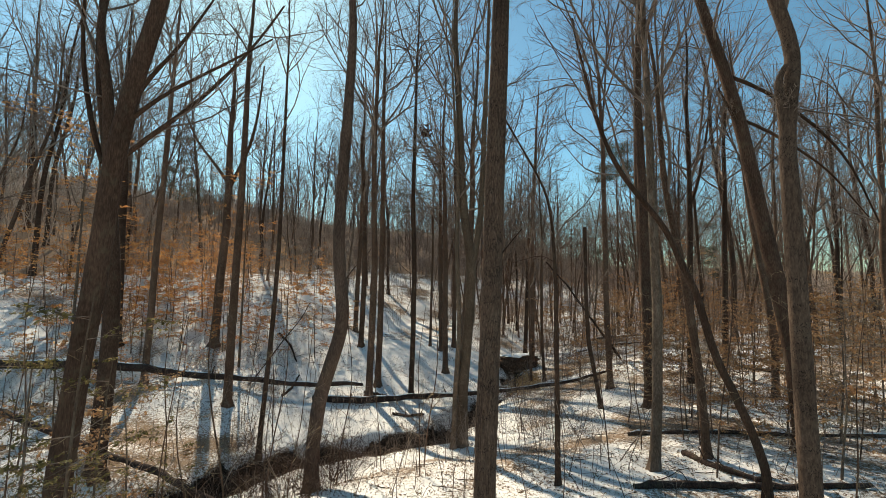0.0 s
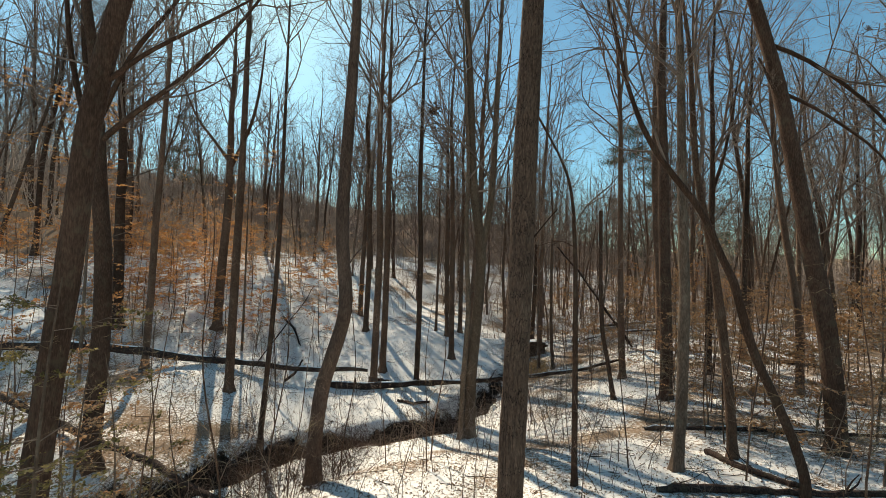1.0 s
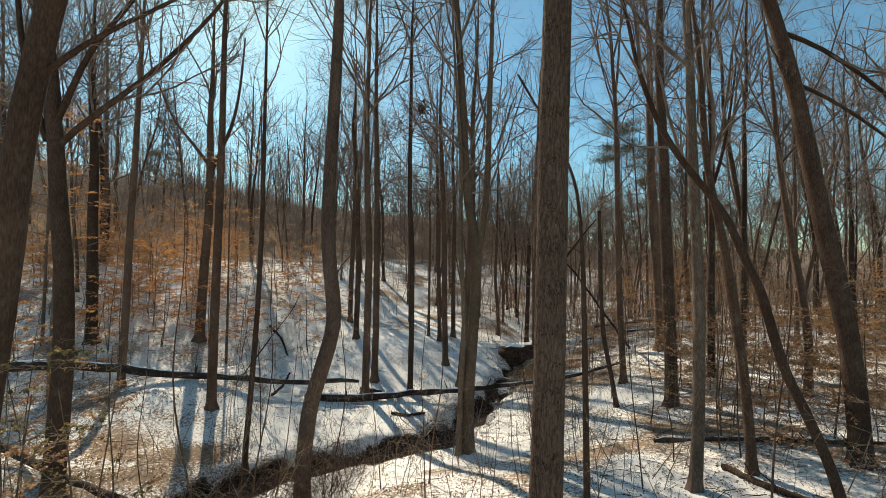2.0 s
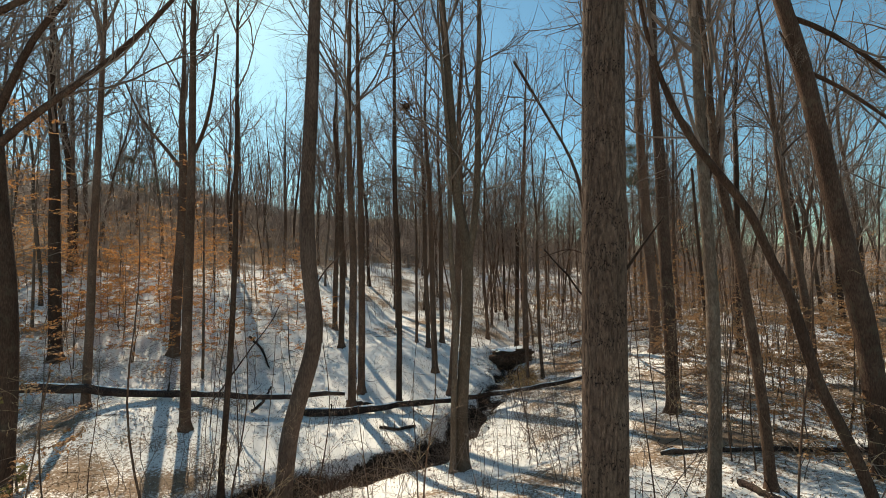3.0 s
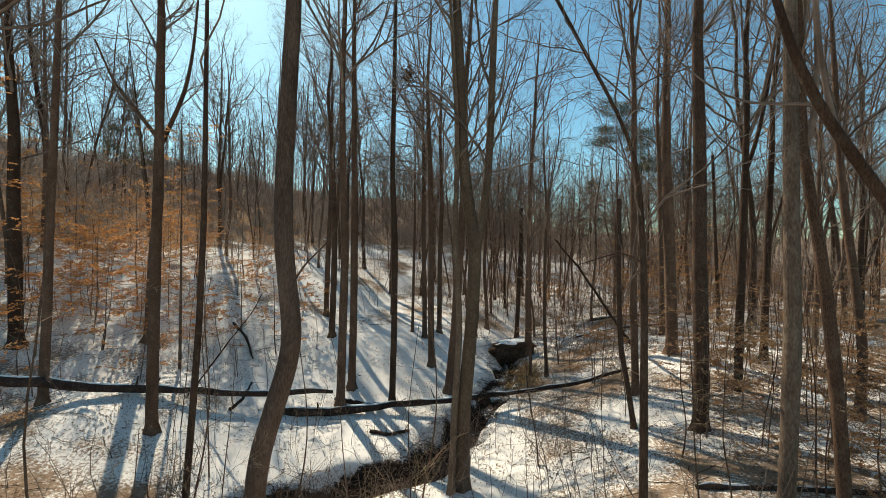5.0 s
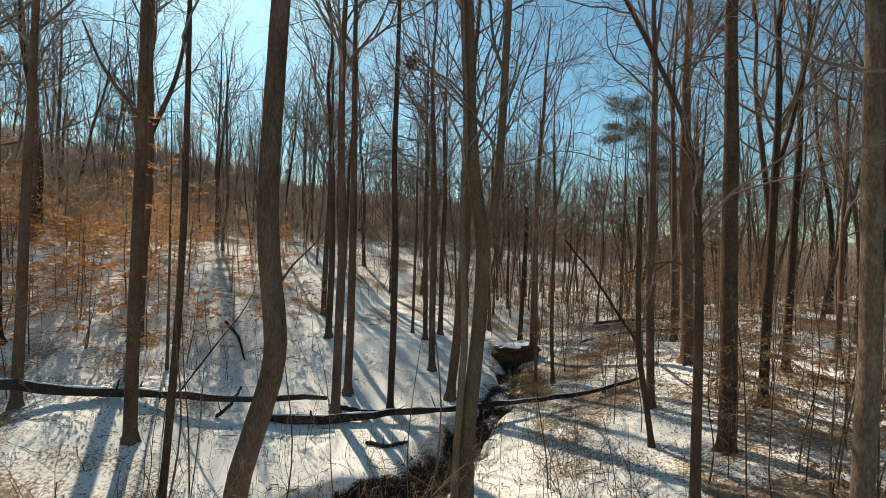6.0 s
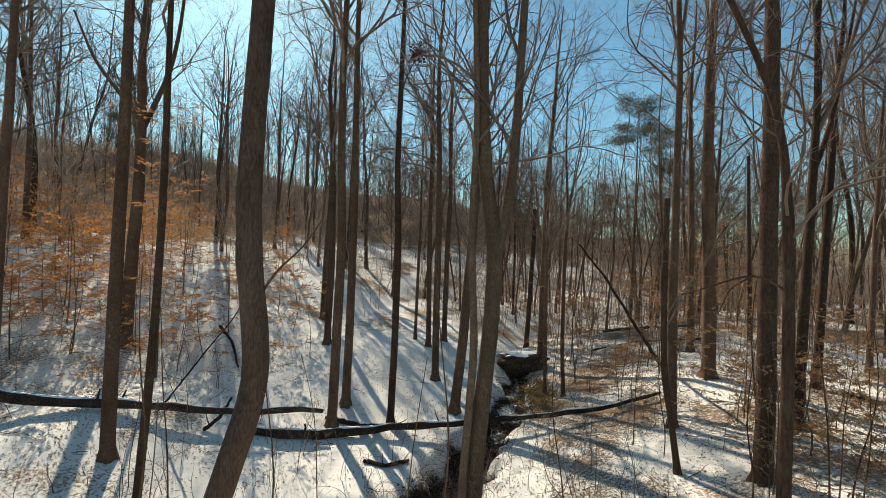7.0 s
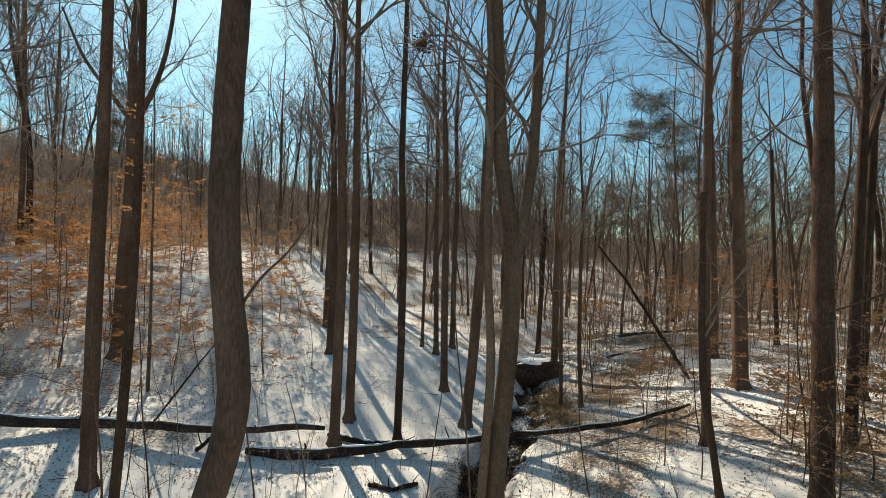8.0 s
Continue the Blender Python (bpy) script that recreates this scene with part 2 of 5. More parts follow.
def tubes(P, R, sides, tip=False):
    """Tapered tubes along the lines P (n, k, 3) with radii R (n, k), with a pointed tip if told so."""
    n, k, _ = P.shape
    tan = unit(np.gradient(P, axis=1))
    ref = np.where(np.abs(tan[:, :1, 2:3]) > 0.8, np.array([1.0, 0, 0]), np.array([0, 0, 1.0]))
    a = unit(np.cross(tan, np.broadcast_to(ref, tan.shape)))
    c = np.cross(tan, a)
    ang = np.arange(sides) * 2 * np.pi / sides
    ring = a[:, :, None, :] * np.cos(ang)[None, None, :, None] + c[:, :, None, :] * np.sin(ang)[None, None, :, None]
    V = P[:, :, None, :] + ring * R[:, :, None, None]
    i = np.arange(k - 1)[:, None] * sides
    s = np.arange(sides)[None, :]
    t = (s + 1) % sides
    if tip:
        V = np.concatenate([V[:, :-1].reshape(n, -1, 3), P[:, -1:]], 1)
        size = V.shape[1]
        i = i[:-1]
        q = np.stack([i + s, i + t, i + sides + t, i + sides + s], -1).reshape(-1, 4)
        e = (k - 2) * sides + s[0]
        f = (k - 2) * sides + t[0]
        q = np.concatenate([q, np.stack([e, f, np.full(sides, size - 1), np.full(sides, size - 1)], 1)])
        return V.reshape(-1, 3), (q[None] + (np.arange(n) * size)[:, None, None]).reshape(-1, 4)
    q = np.stack([i + s, i + t, i + sides + t, i + sides + s], -1).reshape(-1, 4)
    F = (q[None] + (np.arange(n) * k * sides)[:, None, None]).reshape(-1, 4)
    return V.reshape(-1, 3), F


def joined(pieces):
    V, F, o = [], [], 0
    for v, f in pieces:
        V.append(v)
        F.append(f + o)
        o += len(v)
    return np.concatenate(V), np.concatenate(F)


def lines(rng, start, way, length, k, rise=0.0, wobble=0.12):
    """Wandering lines from start along way, of that length, bending upwards by rise."""
    n = len(start)
    P = np.empty((n, k, 3))
    P[:, 0] = start
    d = unit(way)
    curl = rng.normal(0, wobble * 1.15, (n, 3))  # each line bends its own way, and turns back half way
    for i in range(1, k):
        d = unit(d + curl * np.cos(i * 3.6 / k) + rng.normal(0, wobble, (n, 3)) + np.array([0, 0, rise]) / k)
        P[:, i] = P[:, i - 1] + d * (length / (k - 1))[:, None]
    return P


def spread(rng, P, R, per, lo, hi, tilt, reach, k, rise, thin, wobble=0.14):
    """Side branches on each of the lines P: start between lo and hi of its length, turned away by tilt degrees."""
    n, m, _ = P.shape
    s = rng.uniform(lo, hi, (n, per)) * (m - 1)
    i = np.minimum(s.astype(int), m - 2)
    f = (s - i)[..., None]
    row = np.arange(n)[:, None]
    start = P[row, i] * (1 - f) + P[row, i + 1] * f
    rad = R[row, i] * (1 - f[..., 0]) + R[row, i + 1] * f[..., 0]
    along = unit(P[row, i + 1] - P[row, i])
    side = unit(np.cross(along, rng.normal(0, 1, along.shape)))
    th = np.radians(rng.uniform(tilt[0], tilt[1], (n, per)))[..., None]
    way = along * np.cos(th) + side * np.sin(th)
    total = np.linalg.norm(np.diff(P, axis=1), axis=2).sum(1)[:, None]
    length = total * rng.uniform(reach[0], reach[1], (n, per)) * (1.15 - 0.7 * s / (m - 1))
    Q = lines(rng, start.reshape(-1, 3), way.reshape(-1, 3), length.ravel(), k, rise, wobble)
    r0 = np.maximum(np.minimum(rad.ravel() * thin, 0.0015 + 0.0076 * length.ravel()), 0.003)
    return Q, r0[:, None] * np.linspace(1, 0.25, k)[None, :]


def crown(rng, P, R, limbs, start, fine_=(7, 4), reach=(0.28, 0.5), tilt=(25, 55), rise=0.75, light=False, bends=3, leaders=2):
    """The bare crown on one stem: steep leaders, winding limbs that fork, their branches and twigs. Returns tube pieces."""
    P, R = P[None], R[None]
    k = 6 if light else 9
    A, RA = spread(rng, P, R, max(2, int(limbs * 0.6)), start, 0.97, tilt, reach, k, rise, 0.55, 0.17)
    if leaders:
        L, RL = spread(rng, P, R, leaders, start, min(start + 0.25, 0.9), (12, 28), (reach[1] * 0.9, reach[1] * 1.25), k, 0.5, 0.72, 0.10)
        A, RA = np.concatenate([A, L]), np.concatenate([RA, RL])
    G, RG = spread(rng, A, RA, 2, 0.22, 0.75, (22, 48), (0.5, 0.85), k, 0.5, 0.8, 0.17)
    A, RA = np.concatenate([A, G]), np.concatenate([RA, RG])
    B, RB = spread(rng, A, RA, max(2, int(round(fine_[0] * 0.55))), 0.12, 1.0, (25, 68), (0.30, 0.62), 3 if light else 5, 0.3, 0.55, 0.2)
    out = [tubes(A, RA, 3 if light else 5, True), tubes(B, RB, 3, True)]
    if fine_[1]:
        C, RC = spread(rng, B, RB, fine_[1], 0.12, 1.0, (25, 70), (0.32, 0.75), 2 if light else bends, 0.15, 0.6, 0.22)
        out.append(tubes(C, np.maximum(RC, 0.0032), 3, True))
    return joined(out)


def stem_line(pts, k):
    """A smooth line through a few points (s rising in z)."""
    pts = np.asarray(pts, float)
    z = pts[:, 2]
    zz = z[0] + (z[-1] - z[0]) * np.linspace(0, 1, k) ** 1.15
    out = np.stack([np.interp(zz, z, pts[:, 0]), np.interp(zz, z, pts[:, 1]), zz], 1)
    for _ in range(2):
        out[1:-1] = (out[:-2] + 2 * out[1:-1] + out[2:]) / 4
    return out


def stem_mesh(name, P, R, sides, mat, seed, rough=0.05, furrow=0.0):
    """A trunk with a flared, fluted foot and an uneven, knobbly girth."""
    V, F = tubes(P[None], R[None], sides)
    k = len(P)
    V = V.reshape(k, sides, 3)
    ang = np.arange(sides) * 2 * np.pi / sides
    up = (P[:, 2] - P[0, 2])[:, None]
    flute = 1 + 0.22 * np.exp(-up / 0.35) * np.cos(ang * 5 + seed)[None, :]
    girth = 1 + rough * value_noise(up * 1.3 + 0 * ang[None, :], ang[None, :] * 1.2 + 0 * up + seed * 3.1, 0.8, seed % 90 + 1)
    if furrow:
        turn = ang[None, :] / (2 * np.pi)
        drift = 0.9 * value_noise(up * 5 + 0 * turn, turn * 7 + 0 * up, 1.0, 41) + 0.4 * value_noise(up * 16 + 0 * turn, turn * 20 + 0 * up, 1.0, 43)
        plates = np.abs(value_noise(turn * 76 + drift, up * 13 + 0.5 * drift, 1.0, 42))
        cracks = np.abs(value_noise(turn * 110 + drift, up * 26 + drift, 1.0, 44))
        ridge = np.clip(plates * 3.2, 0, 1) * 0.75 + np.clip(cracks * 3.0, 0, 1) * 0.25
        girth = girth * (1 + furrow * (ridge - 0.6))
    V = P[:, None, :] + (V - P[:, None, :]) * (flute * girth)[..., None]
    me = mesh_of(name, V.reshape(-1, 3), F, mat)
    if furrow:  # mask for the colour: darker in the furrows, paler on the ridges
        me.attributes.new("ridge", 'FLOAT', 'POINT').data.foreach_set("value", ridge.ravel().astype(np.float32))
    return me


def leaves_on(rng_, B, per, size, droop=0.35):
    """Small folded leaves along the lines B, two triangles each."""
    n, k, _ = B.shape
    s = rng_.uniform(0.1, 1.0, (n, per)) * (k - 1)
    i_ = np.minimum(s.astype(int), k - 2)
    f = (s - i_)[..., None]
    row = np.arange(n)[:, None]
    c = (B[row, i_] * (1 - f) + B[row, i_ + 1] * f).reshape(-1, 3)
    m = len(c)
    long_ = unit(rng_.normal(0, 1, (m, 3)) * np.array([1, 1, 0.45]) - np.array([0, 0, droop]))
    wide = unit(np.cross(long_, rng_.normal(0, 1, (m, 3)) * 0.5 + np.array([0, 0, 1.0])))
    L = (size * rng_.uniform(0.6, 1.3, m))[:, None]
    V = np.stack([c, c + long_ * L * 0.5 + wide * L * 0.3, c + long_ * L, c + long_ * L * 0.5 - wide * L * 0.3 + np.array([0, 0, 0.012])], 1).reshape(-1, 3)
    return V, np.arange(4 * m).reshape(m, 4)


# ---- the lie of the land ----
CREEK = np.array([(-60, -60), (-30, -14), (-19, 2), (-11.6, 10.5), (-9.6, 15.0), (-8.3, 18.2), (-6.5, 19.9), (-4.2, 21.0), (-2.0, 21.7), (-0.3, 22.4), (0.7, 23.8), (1.3, 25.6), (2.2, 27.6), (3.5, 29.9),
                  (5.2, 33.3), (6.6, 38.0), (7.2, 43.0), (10, 50), (20, 60), (45, 74), (120, 100), (400, 160)], float)


def creek_distance(x, y):
    """The distance from the creek's line, and on which side: negative on the hill's side."""
    x, y = np.asarray(x, float), np.asarray(y, float)
    best, sign = np.full(x.shape, 1e9), np.ones(x.shape)
    for (ax, ay), (bx, by) in zip(CREEK[:-1], CREEK[1:]):
        dx, dy = bx - ax, by - ay
        t = np.clip(((x - ax) * dx + (y - ay) * dy) / (dx * dx + dy * dy), 0, 1)
        d = np.hypot(x - ax - t * dx, y - ay - t * dy)
        hit = d < best
        best = np.where(hit, d, best)
        sign = np.where(hit, np.where(dx * (y - ay) - dy * (x - ax) > 0, -1.0, 1.0), sign)
    return best, sign


# low swells of the ground: centre, breadth both ways, height
KNOLLS = [(-14.5, 25.3, 4.5, 5.0, 1.2), (-7.0, 37.2, 4.5, 4.5, 0.9), (14.5, 29.5, 4.0, 4.0, 0.8), (-13.6, 15.2, 3.2, 3.4, 1.7), (1.2, 42.5, 3.0, 4.0, 0.4), (6.6, 41.3, 2.6, 1.7, 1.1), (-4.9, 16.2, 2.2, 2.0, -0.55)]


def land(x, y):
    """The ground's height."""
    x, y = np.asarray(x, float), np.asarray(y, float)
    d, side = creek_distance(x, y)
    w = d + 0.38 * value_noise(x, y, 1.5, 5) + 0.28 * value_noise(x, y, 0.55, 6)
    hill = np.interp(d, [0, 1.3, 5, 10, 14, 17, 20, 40, 70, 110, 160, 320, 3000], [-0.05, 0.05, 0.3, 0.75, 1.15, 2.4, 3.4, 7.8, 15.5, 26, 33, 35, 35])
    hill = hill + np.clip(y - 30, 0, 20) * 0.07 * np.clip(d / 6, 0, 1)
    flat = np.interp(d, [0, 1.3, 4, 8, 12, 18, 30, 60, 110, 160, 210, 3000], [-0.05, 0.15, 0.8, 1.9, 2.7, 3.2, 3.5, 4.0, 5.5, 9, 12, 13])
    hill = hill * (1 - 0.5 * np.clip((x - 5) / 70, 0, 1) * np.clip(d / 60, 0, 1))  # the ridge sinks towards +x
    z = np.where(side < 0, hill, flat)
    for cx, cy, sx, sy, up in KNOLLS:
        z = z + up * np.exp(-((x - cx) / sx) ** 2 - ((y - cy) / sy) ** 2)
    bed = np.interp(w - 0.3 * np.exp(-((x - 1.6) ** 2 + (y - 26.0) ** 2) / 6), [0, 0.6, 0.9, 1.1, 1.5], [-1.1, -1.0, -0.7, -0.15, 0.0]) * (1 - 0.5 * np.clip((y - 29) / 3, 0, 1) - 0.4 * np.clip((y - 41) / 6, 0, 1))
    rough = 0.10 * value_noise(x, y, 3.1, 7) + 0.04 * value_noise(x, y, 0.9, 8) + 0.02 * value_noise(x, y, 0.35, 9)
    return z + bed + rough + (3.0 * value_noise(x, y, 45, 10) + 1.5 * value_noise(x, y, 14, 11)) * np.clip(d / 60 - 0.6, 0, 1)


def spot(x, y):
    return float(land(np.array([x]), np.array([y]))[0])


def steps(bands):
    out = [bands[0][0]]
    for lo, hi, st in bands:
        out += list(np.linspace(lo, hi, max(1, int(round((hi - lo) / st))) + 1)[1:])
    return np.array(out)


gx = steps([(-1600, -300, 130), (-300, -120, 10), (-120, -60, 3), (-60, -26, 0.9), (-26, 26, 0.28), (26, 60, 0.9), (60, 120, 3), (120, 300, 10), (300, 1600, 130)])
gy = steps([(-1200, -100, 110), (-100, -10, 9), (-10, 10, 0.8), (10, 48, 0.26), (48, 80, 0.6), (80, 140, 2), (140, 300, 8), (300, 1800, 150)])
X, Y = np.meshgrid(gx, gy)
X, Y = X.ravel(), Y.ravel()
W = len(gx)
i = (np.arange(len(gy) - 1)[:, None] * W + np.arange(W - 1)[None, :]).ravel()
ground_me = mesh_of("ground", np.stack([X, Y, land(X, Y)], 1), np.stack([i, i + 1, i + 1 + W, i + W], 1), GROUND)
D, S = creek_distance(X, Y)
clean = np.exp(-(((X + 2.6) / 7.2) ** 2 + ((Y - 30) / 14.5) ** 2) ** 2)
lit = 0.47 + 0.05 * np.clip((Y - 42) / 8, 0, 1) * (np.abs(X - 4) < 14) + 0.062 * (S > 0) * np.clip((D - 0.5) / 2.5, 0, 1) + 0.035 * (S < 0) * np.clip((27 - Y) / 5, 0, 1) - 0.02 * (S > 0) * np.clip((19 - Y) / 5, 0, 1) - 0.19 * clean + 0.10 * value_noise(X, Y, 3.4, 21) + 0.09 * value_noise(X, Y, 1.2, 22) + np.clip((D - np.where(S < 0, 34, 20)) / 45, 0, 0.36) + np.clip((D - np.where(S < 0, 50, 40)) / 20, 0, 0.3)
soil = np.clip(1.12 - np.abs(D + 0.38 * value_noise(X, Y, 1.5, 5) + 0.28 * value_noise(X, Y, 0.55, 6) - 0.5) * 0.95 + 0.25 * value_noise(X, Y, 0.8, 24), 0, 1) * (1 - 0.35 * np.clip((Y - 29) / 3, 0, 1) - 0.6 * np.clip((Y - 41) / 5, 0, 1))
for key, vals in (("litter", lit), ("soil", soil)):
    at = ground_me.attributes.new(key, 'FLOAT', 'POINT')
    at.data.foreach_set("value", vals.astype(np.float32))
ground = tagged(new("ground", ground_me), "patchy snow over brown leaf litter, sloping down to a creek", "ground", kind="structure")


# ---- trees ----
def thing(name, x, y, z, label, category, group=""):
    ob = new(name)
    ob.empty_display_size = 0.2
    ob.location = (x, y, z)
    return tagged(ob, label, category, group)


def tree(y, diam, pts, top, label, mat=None, limbs=24, start=0.45, seed=1, side_limbs=(), fine_=(11, 6), sides=14, reach=(0.26, 0.5), tilt=(24, 60), sway=0.0, detail=1.0, snapped=False, furrowed=False, clump=None):
    """A standing tree: pts are (x, z) along its stem, from low to high; above the last one it runs on to the height top.
    side_limbs: heavy limbs of their own, each a radius and points (x, y, z)."""
    rng = np.random.default_rng(seed)
    mat = mat or BARK
    x0, z0 = pts[0]
    zg = spot(x0, y)
    (xa, za), (xb, zb) = pts[-2], pts[-1]
    slope = np.clip((xb - xa) / max(zb - za, 0.5), -0.5, 0.5) * 0.6
    line = [(x0, y, zg - 0.15)] + [(px, y + sway * (pz - zg), pz) for px, pz in pts if pz > zg + 0.5]
    n_up = 4
    for j in range(1, n_up + 1):
        h = zb + (top - zb) * j / n_up
        if h > zb + 0.3 and not snapped:
            line.append((xb + slope * (h - zb) + rng.normal(0, 0.10), y + sway * (h - zg) + rng.normal(0, 0.15), h))
    line = np.array(line)
    line -= np.array([x0, y, zg])
    k = int(34 * detail)
    P = stem_line(line, k)
    if furrowed:  # close rows where the trunk is passed nearest
        zz = np.concatenate([np.arange(P[0, 2], 3.6, 0.15), np.arange(3.6, 8.6, 0.024), np.arange(8.6, P[-1, 2], 0.3)])
        P = np.stack([np.interp(zz, P[:, 2], P[:, 0]), np.interp(zz, P[:, 2], P[:, 1]), zz], 1)
    u = (P[:, 2] - P[0, 2]) / (P[-1, 2] - P[0, 2])
    R = diam / 2 * (1.08 - 0.2 * u - (0.0 if snapped else 0.75) * u ** 2.2)
    R = np.maximum(R, 0.03) * (1 + 0.55 * np.exp(-(P[:, 2] - P[0, 2]) / 0.28))
    ob = thing("tree", x0, y, zg, label, "tree", "forest trees")
    part("trunk", stem_mesh("trunk", P, R, sides, mat, seed, furrow=0.085 if furrowed else 0.0), ob)
    if limbs:
        Q = np.linspace(0, 1, 34) * (P[-1, 2] - P[0, 2]) + P[0, 2]
        PQ = np.stack([np.interp(Q, P[:, 2], P[:, c]) for c in range(3)], 1)
        fine_ = fine_ if y < 24 else (fine_[0], fine_[1] + 3)
        V, F = crown(rng, PQ, np.interp(Q, P[:, 2], R), limbs, start, fine_, reach, tilt, bends=3 if y < 24 else 2)
        part("crown", mesh_of("crown", V, F, TWIG), ob)
    for r, pl in side_limbs:
        L = stem_free(np.array(pl) - np.array([x0, y, zg]), 12)
        LR = r * np.linspace(1, 0.35, 12)
        limb = part("limb", mesh_of("limb", *tubes(L[None], LR[None], 8), mat), ob)
        if r > 0.03:
            V, F = crown(rng, L, LR, 11, 0.15, (8, 5), (0.25, 0.5), (25, 60))
            part("spray", mesh_of("spray", V, F, TWIG), limb)["kind"] = "stuff"
    if clump:
        c = np.array(clump) - np.array([x0, y, zg])
        K = lines(rng, np.repeat(c[None], 40, 0) - np.array([0.3, 0, 0.3]), rng.normal(0, 1, (40, 3)) + np.array([0.5, 0, 0.5]), rng.uniform(0.3, 1.0, 40), 3)
        part("foliage", mesh_of("foliage", *leaves_on(rng, K, 7, 0.17), DEAD, False), ob, "clump of dark dead leaves")
    return ob


def stem_free(pts, k):
    """A smooth line through points, evenly along it."""
    pts = np.asarray(pts, float)
    s = np.concatenate([[0], np.cumsum(np.linalg.norm(np.diff(pts, axis=0), axis=1))])
    t = np.linspace(0, s[-1], k)
    out = np.stack([np.interp(t, s, pts[:, c]) for c in range(3)], 1)
    for _ in range(2):
        out[1:-1] = (out[:-2] + 2 * out[1:-1] + out[2:]) / 4
    return out


STRAIGHT = "tall straight bare tree with grey-brown bark in snow"
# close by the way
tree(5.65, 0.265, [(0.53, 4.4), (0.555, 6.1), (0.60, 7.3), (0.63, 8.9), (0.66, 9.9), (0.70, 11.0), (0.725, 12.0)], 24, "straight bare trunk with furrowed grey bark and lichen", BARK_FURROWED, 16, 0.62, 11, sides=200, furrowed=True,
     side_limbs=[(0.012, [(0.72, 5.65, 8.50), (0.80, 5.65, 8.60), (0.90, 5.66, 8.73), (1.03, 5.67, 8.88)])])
tree(4.9, 0.21, [(4.14, 5.8), (4.11, 7.0), (4.08, 8.2), (4.06, 9.1), (4.03, 9.95), (4.10, 10.5), (4.19, 10.95), (3.98, 11.6)], 17, "gnarled bare tree with cracked pale bark and a crooked top", BARK_NEAR, 12, 0.6, 12, sides=24, detail=2,
     side_limbs=[(0.075, [(4.04, 4.9, 9.95), (4.0, 4.89, 10.25), (3.93, 4.88, 10.62), (4.02, 4.85, 10.80)])])
tree(8.7, 0.42, [(-7.5, 3.9), (-7.3, 6.0), (-7.1, 7.6), (-6.95, 9.2), (-6.85, 10.6), (-6.55, 12.2), (-6.25, 13.4), (-6.05, 14.2)], 24, "leaning thick dark trunk of a bare tree", BARK_DARK, 10, 0.62, 13, sides=24, detail=2,
     side_limbs=[(0.05, [(-6.8, 8.7, 11.2), (-6.0, 8.8, 12.0), (-5.0, 9.0, 12.7), (-3.9, 9.2, 13.5)])])
tree(15.2, 0.52, [(-11.75, 2.0), (-11.6, 5.0), (-11.6, 7.6), (-11.78, 9.3), (-11.95, 11.0), (-12.08, 12.4)], 22, "stout dark tree with two wide arching limbs", BARK_DARK, 14, 0.62, 14, sides=20,
     side_limbs=[(0.10, [(-12.0, 15.2, 12.0), (-11.6, 15.2, 12.5), (-10.5, 15.3, 13.4), (-9.35, 15.4, 14.4), (-8.4, 15.5, 15.4), (-7.2, 15.6, 16.9), (-6.2, 15.7, 18.6)]),
                 (0.10, [(-12.07, 15.2, 12.7), (-11.64, 15.1, 13.5), (-10.9, 15.0, 15.1), (-9.6, 14.9, 16.4), (-8.4, 14.8, 18.2)]),
                 (0.12, [(-12.2, 15.2, 12.5), (-12.4, 15.2, 13.8), (-12.75, 15.25, 15.2), (-12.9, 15.3, 17.2), (-12.8, 15.3, 20.0), (-12.5, 15.3, 23.0)]),
                 (0.10, [(-12.3, 15.2, 12.2), (-12.65, 15.2, 13.0), (-13.1, 15.15, 15.0), (-13.35, 15.1, 17.0), (-13.3, 15.1, 19.5), (-13.6, 15.1, 22.0)])])
tree(16.5, 0.50, [(-4.72, 1.9), (-4.48, 3.8), (-3.95, 5.5), (-3.72, 6.4), (-3.78, 7.2), (-3.92, 8.5), (-4.0, 9.6), (-3.97, 11.0), (-3.88, 12.8), (-3.78, 15.0), (-3.68, 18.0)], 27, "tall bare tree with a bowed foot and grey-brown bark", BARK_BOWED, 18, 0.7, 15, sides=28, detail=2,
     side_limbs=[(0.03, [(-3.68, 16.5, 8.1), (-3.45, 16.5, 8.48), (-3.3, 16.5, 8.65), (-2.96, 16.5, 8.96), (-2.6, 16.45, 9.5)])])
tree(20.2, 0.46, [(1.14, 0.5), (1.14, 3.1), (1.33, 5.4), (1.44, 7.0), (1.50, 8.7), (1.42, 9.6), (1.14, 10.9), (0.95, 13.1), (0.84, 16.0), (0.7, 18.0)], 27, "forked bare tree with two steep stems and pale tan bark", BARK_TAN, 20, 0.55, 16, sides=22, detail=1.5,
     side_limbs=[(0.165, [(1.46, 20.2, 8.6), (1.60, 20.2, 9.25), (1.84, 20.2, 10.0), (1.96, 20.2, 11.5), (1.98, 20.2, 13.8), (2.08, 20.3, 16.3), (2.2, 20.4, 19.5), (2.3, 20.6, 24)])])
tree(20.0, 0.22, [(0.72, 0.6), (0.80, 3.2), (0.98, 6.6), (0.82, 8.0), (0.76, 9.8)], 22, "slender bare tree close beside a forked one", BARK_TAN, 14, 0.5, 17, (), (6, 3))
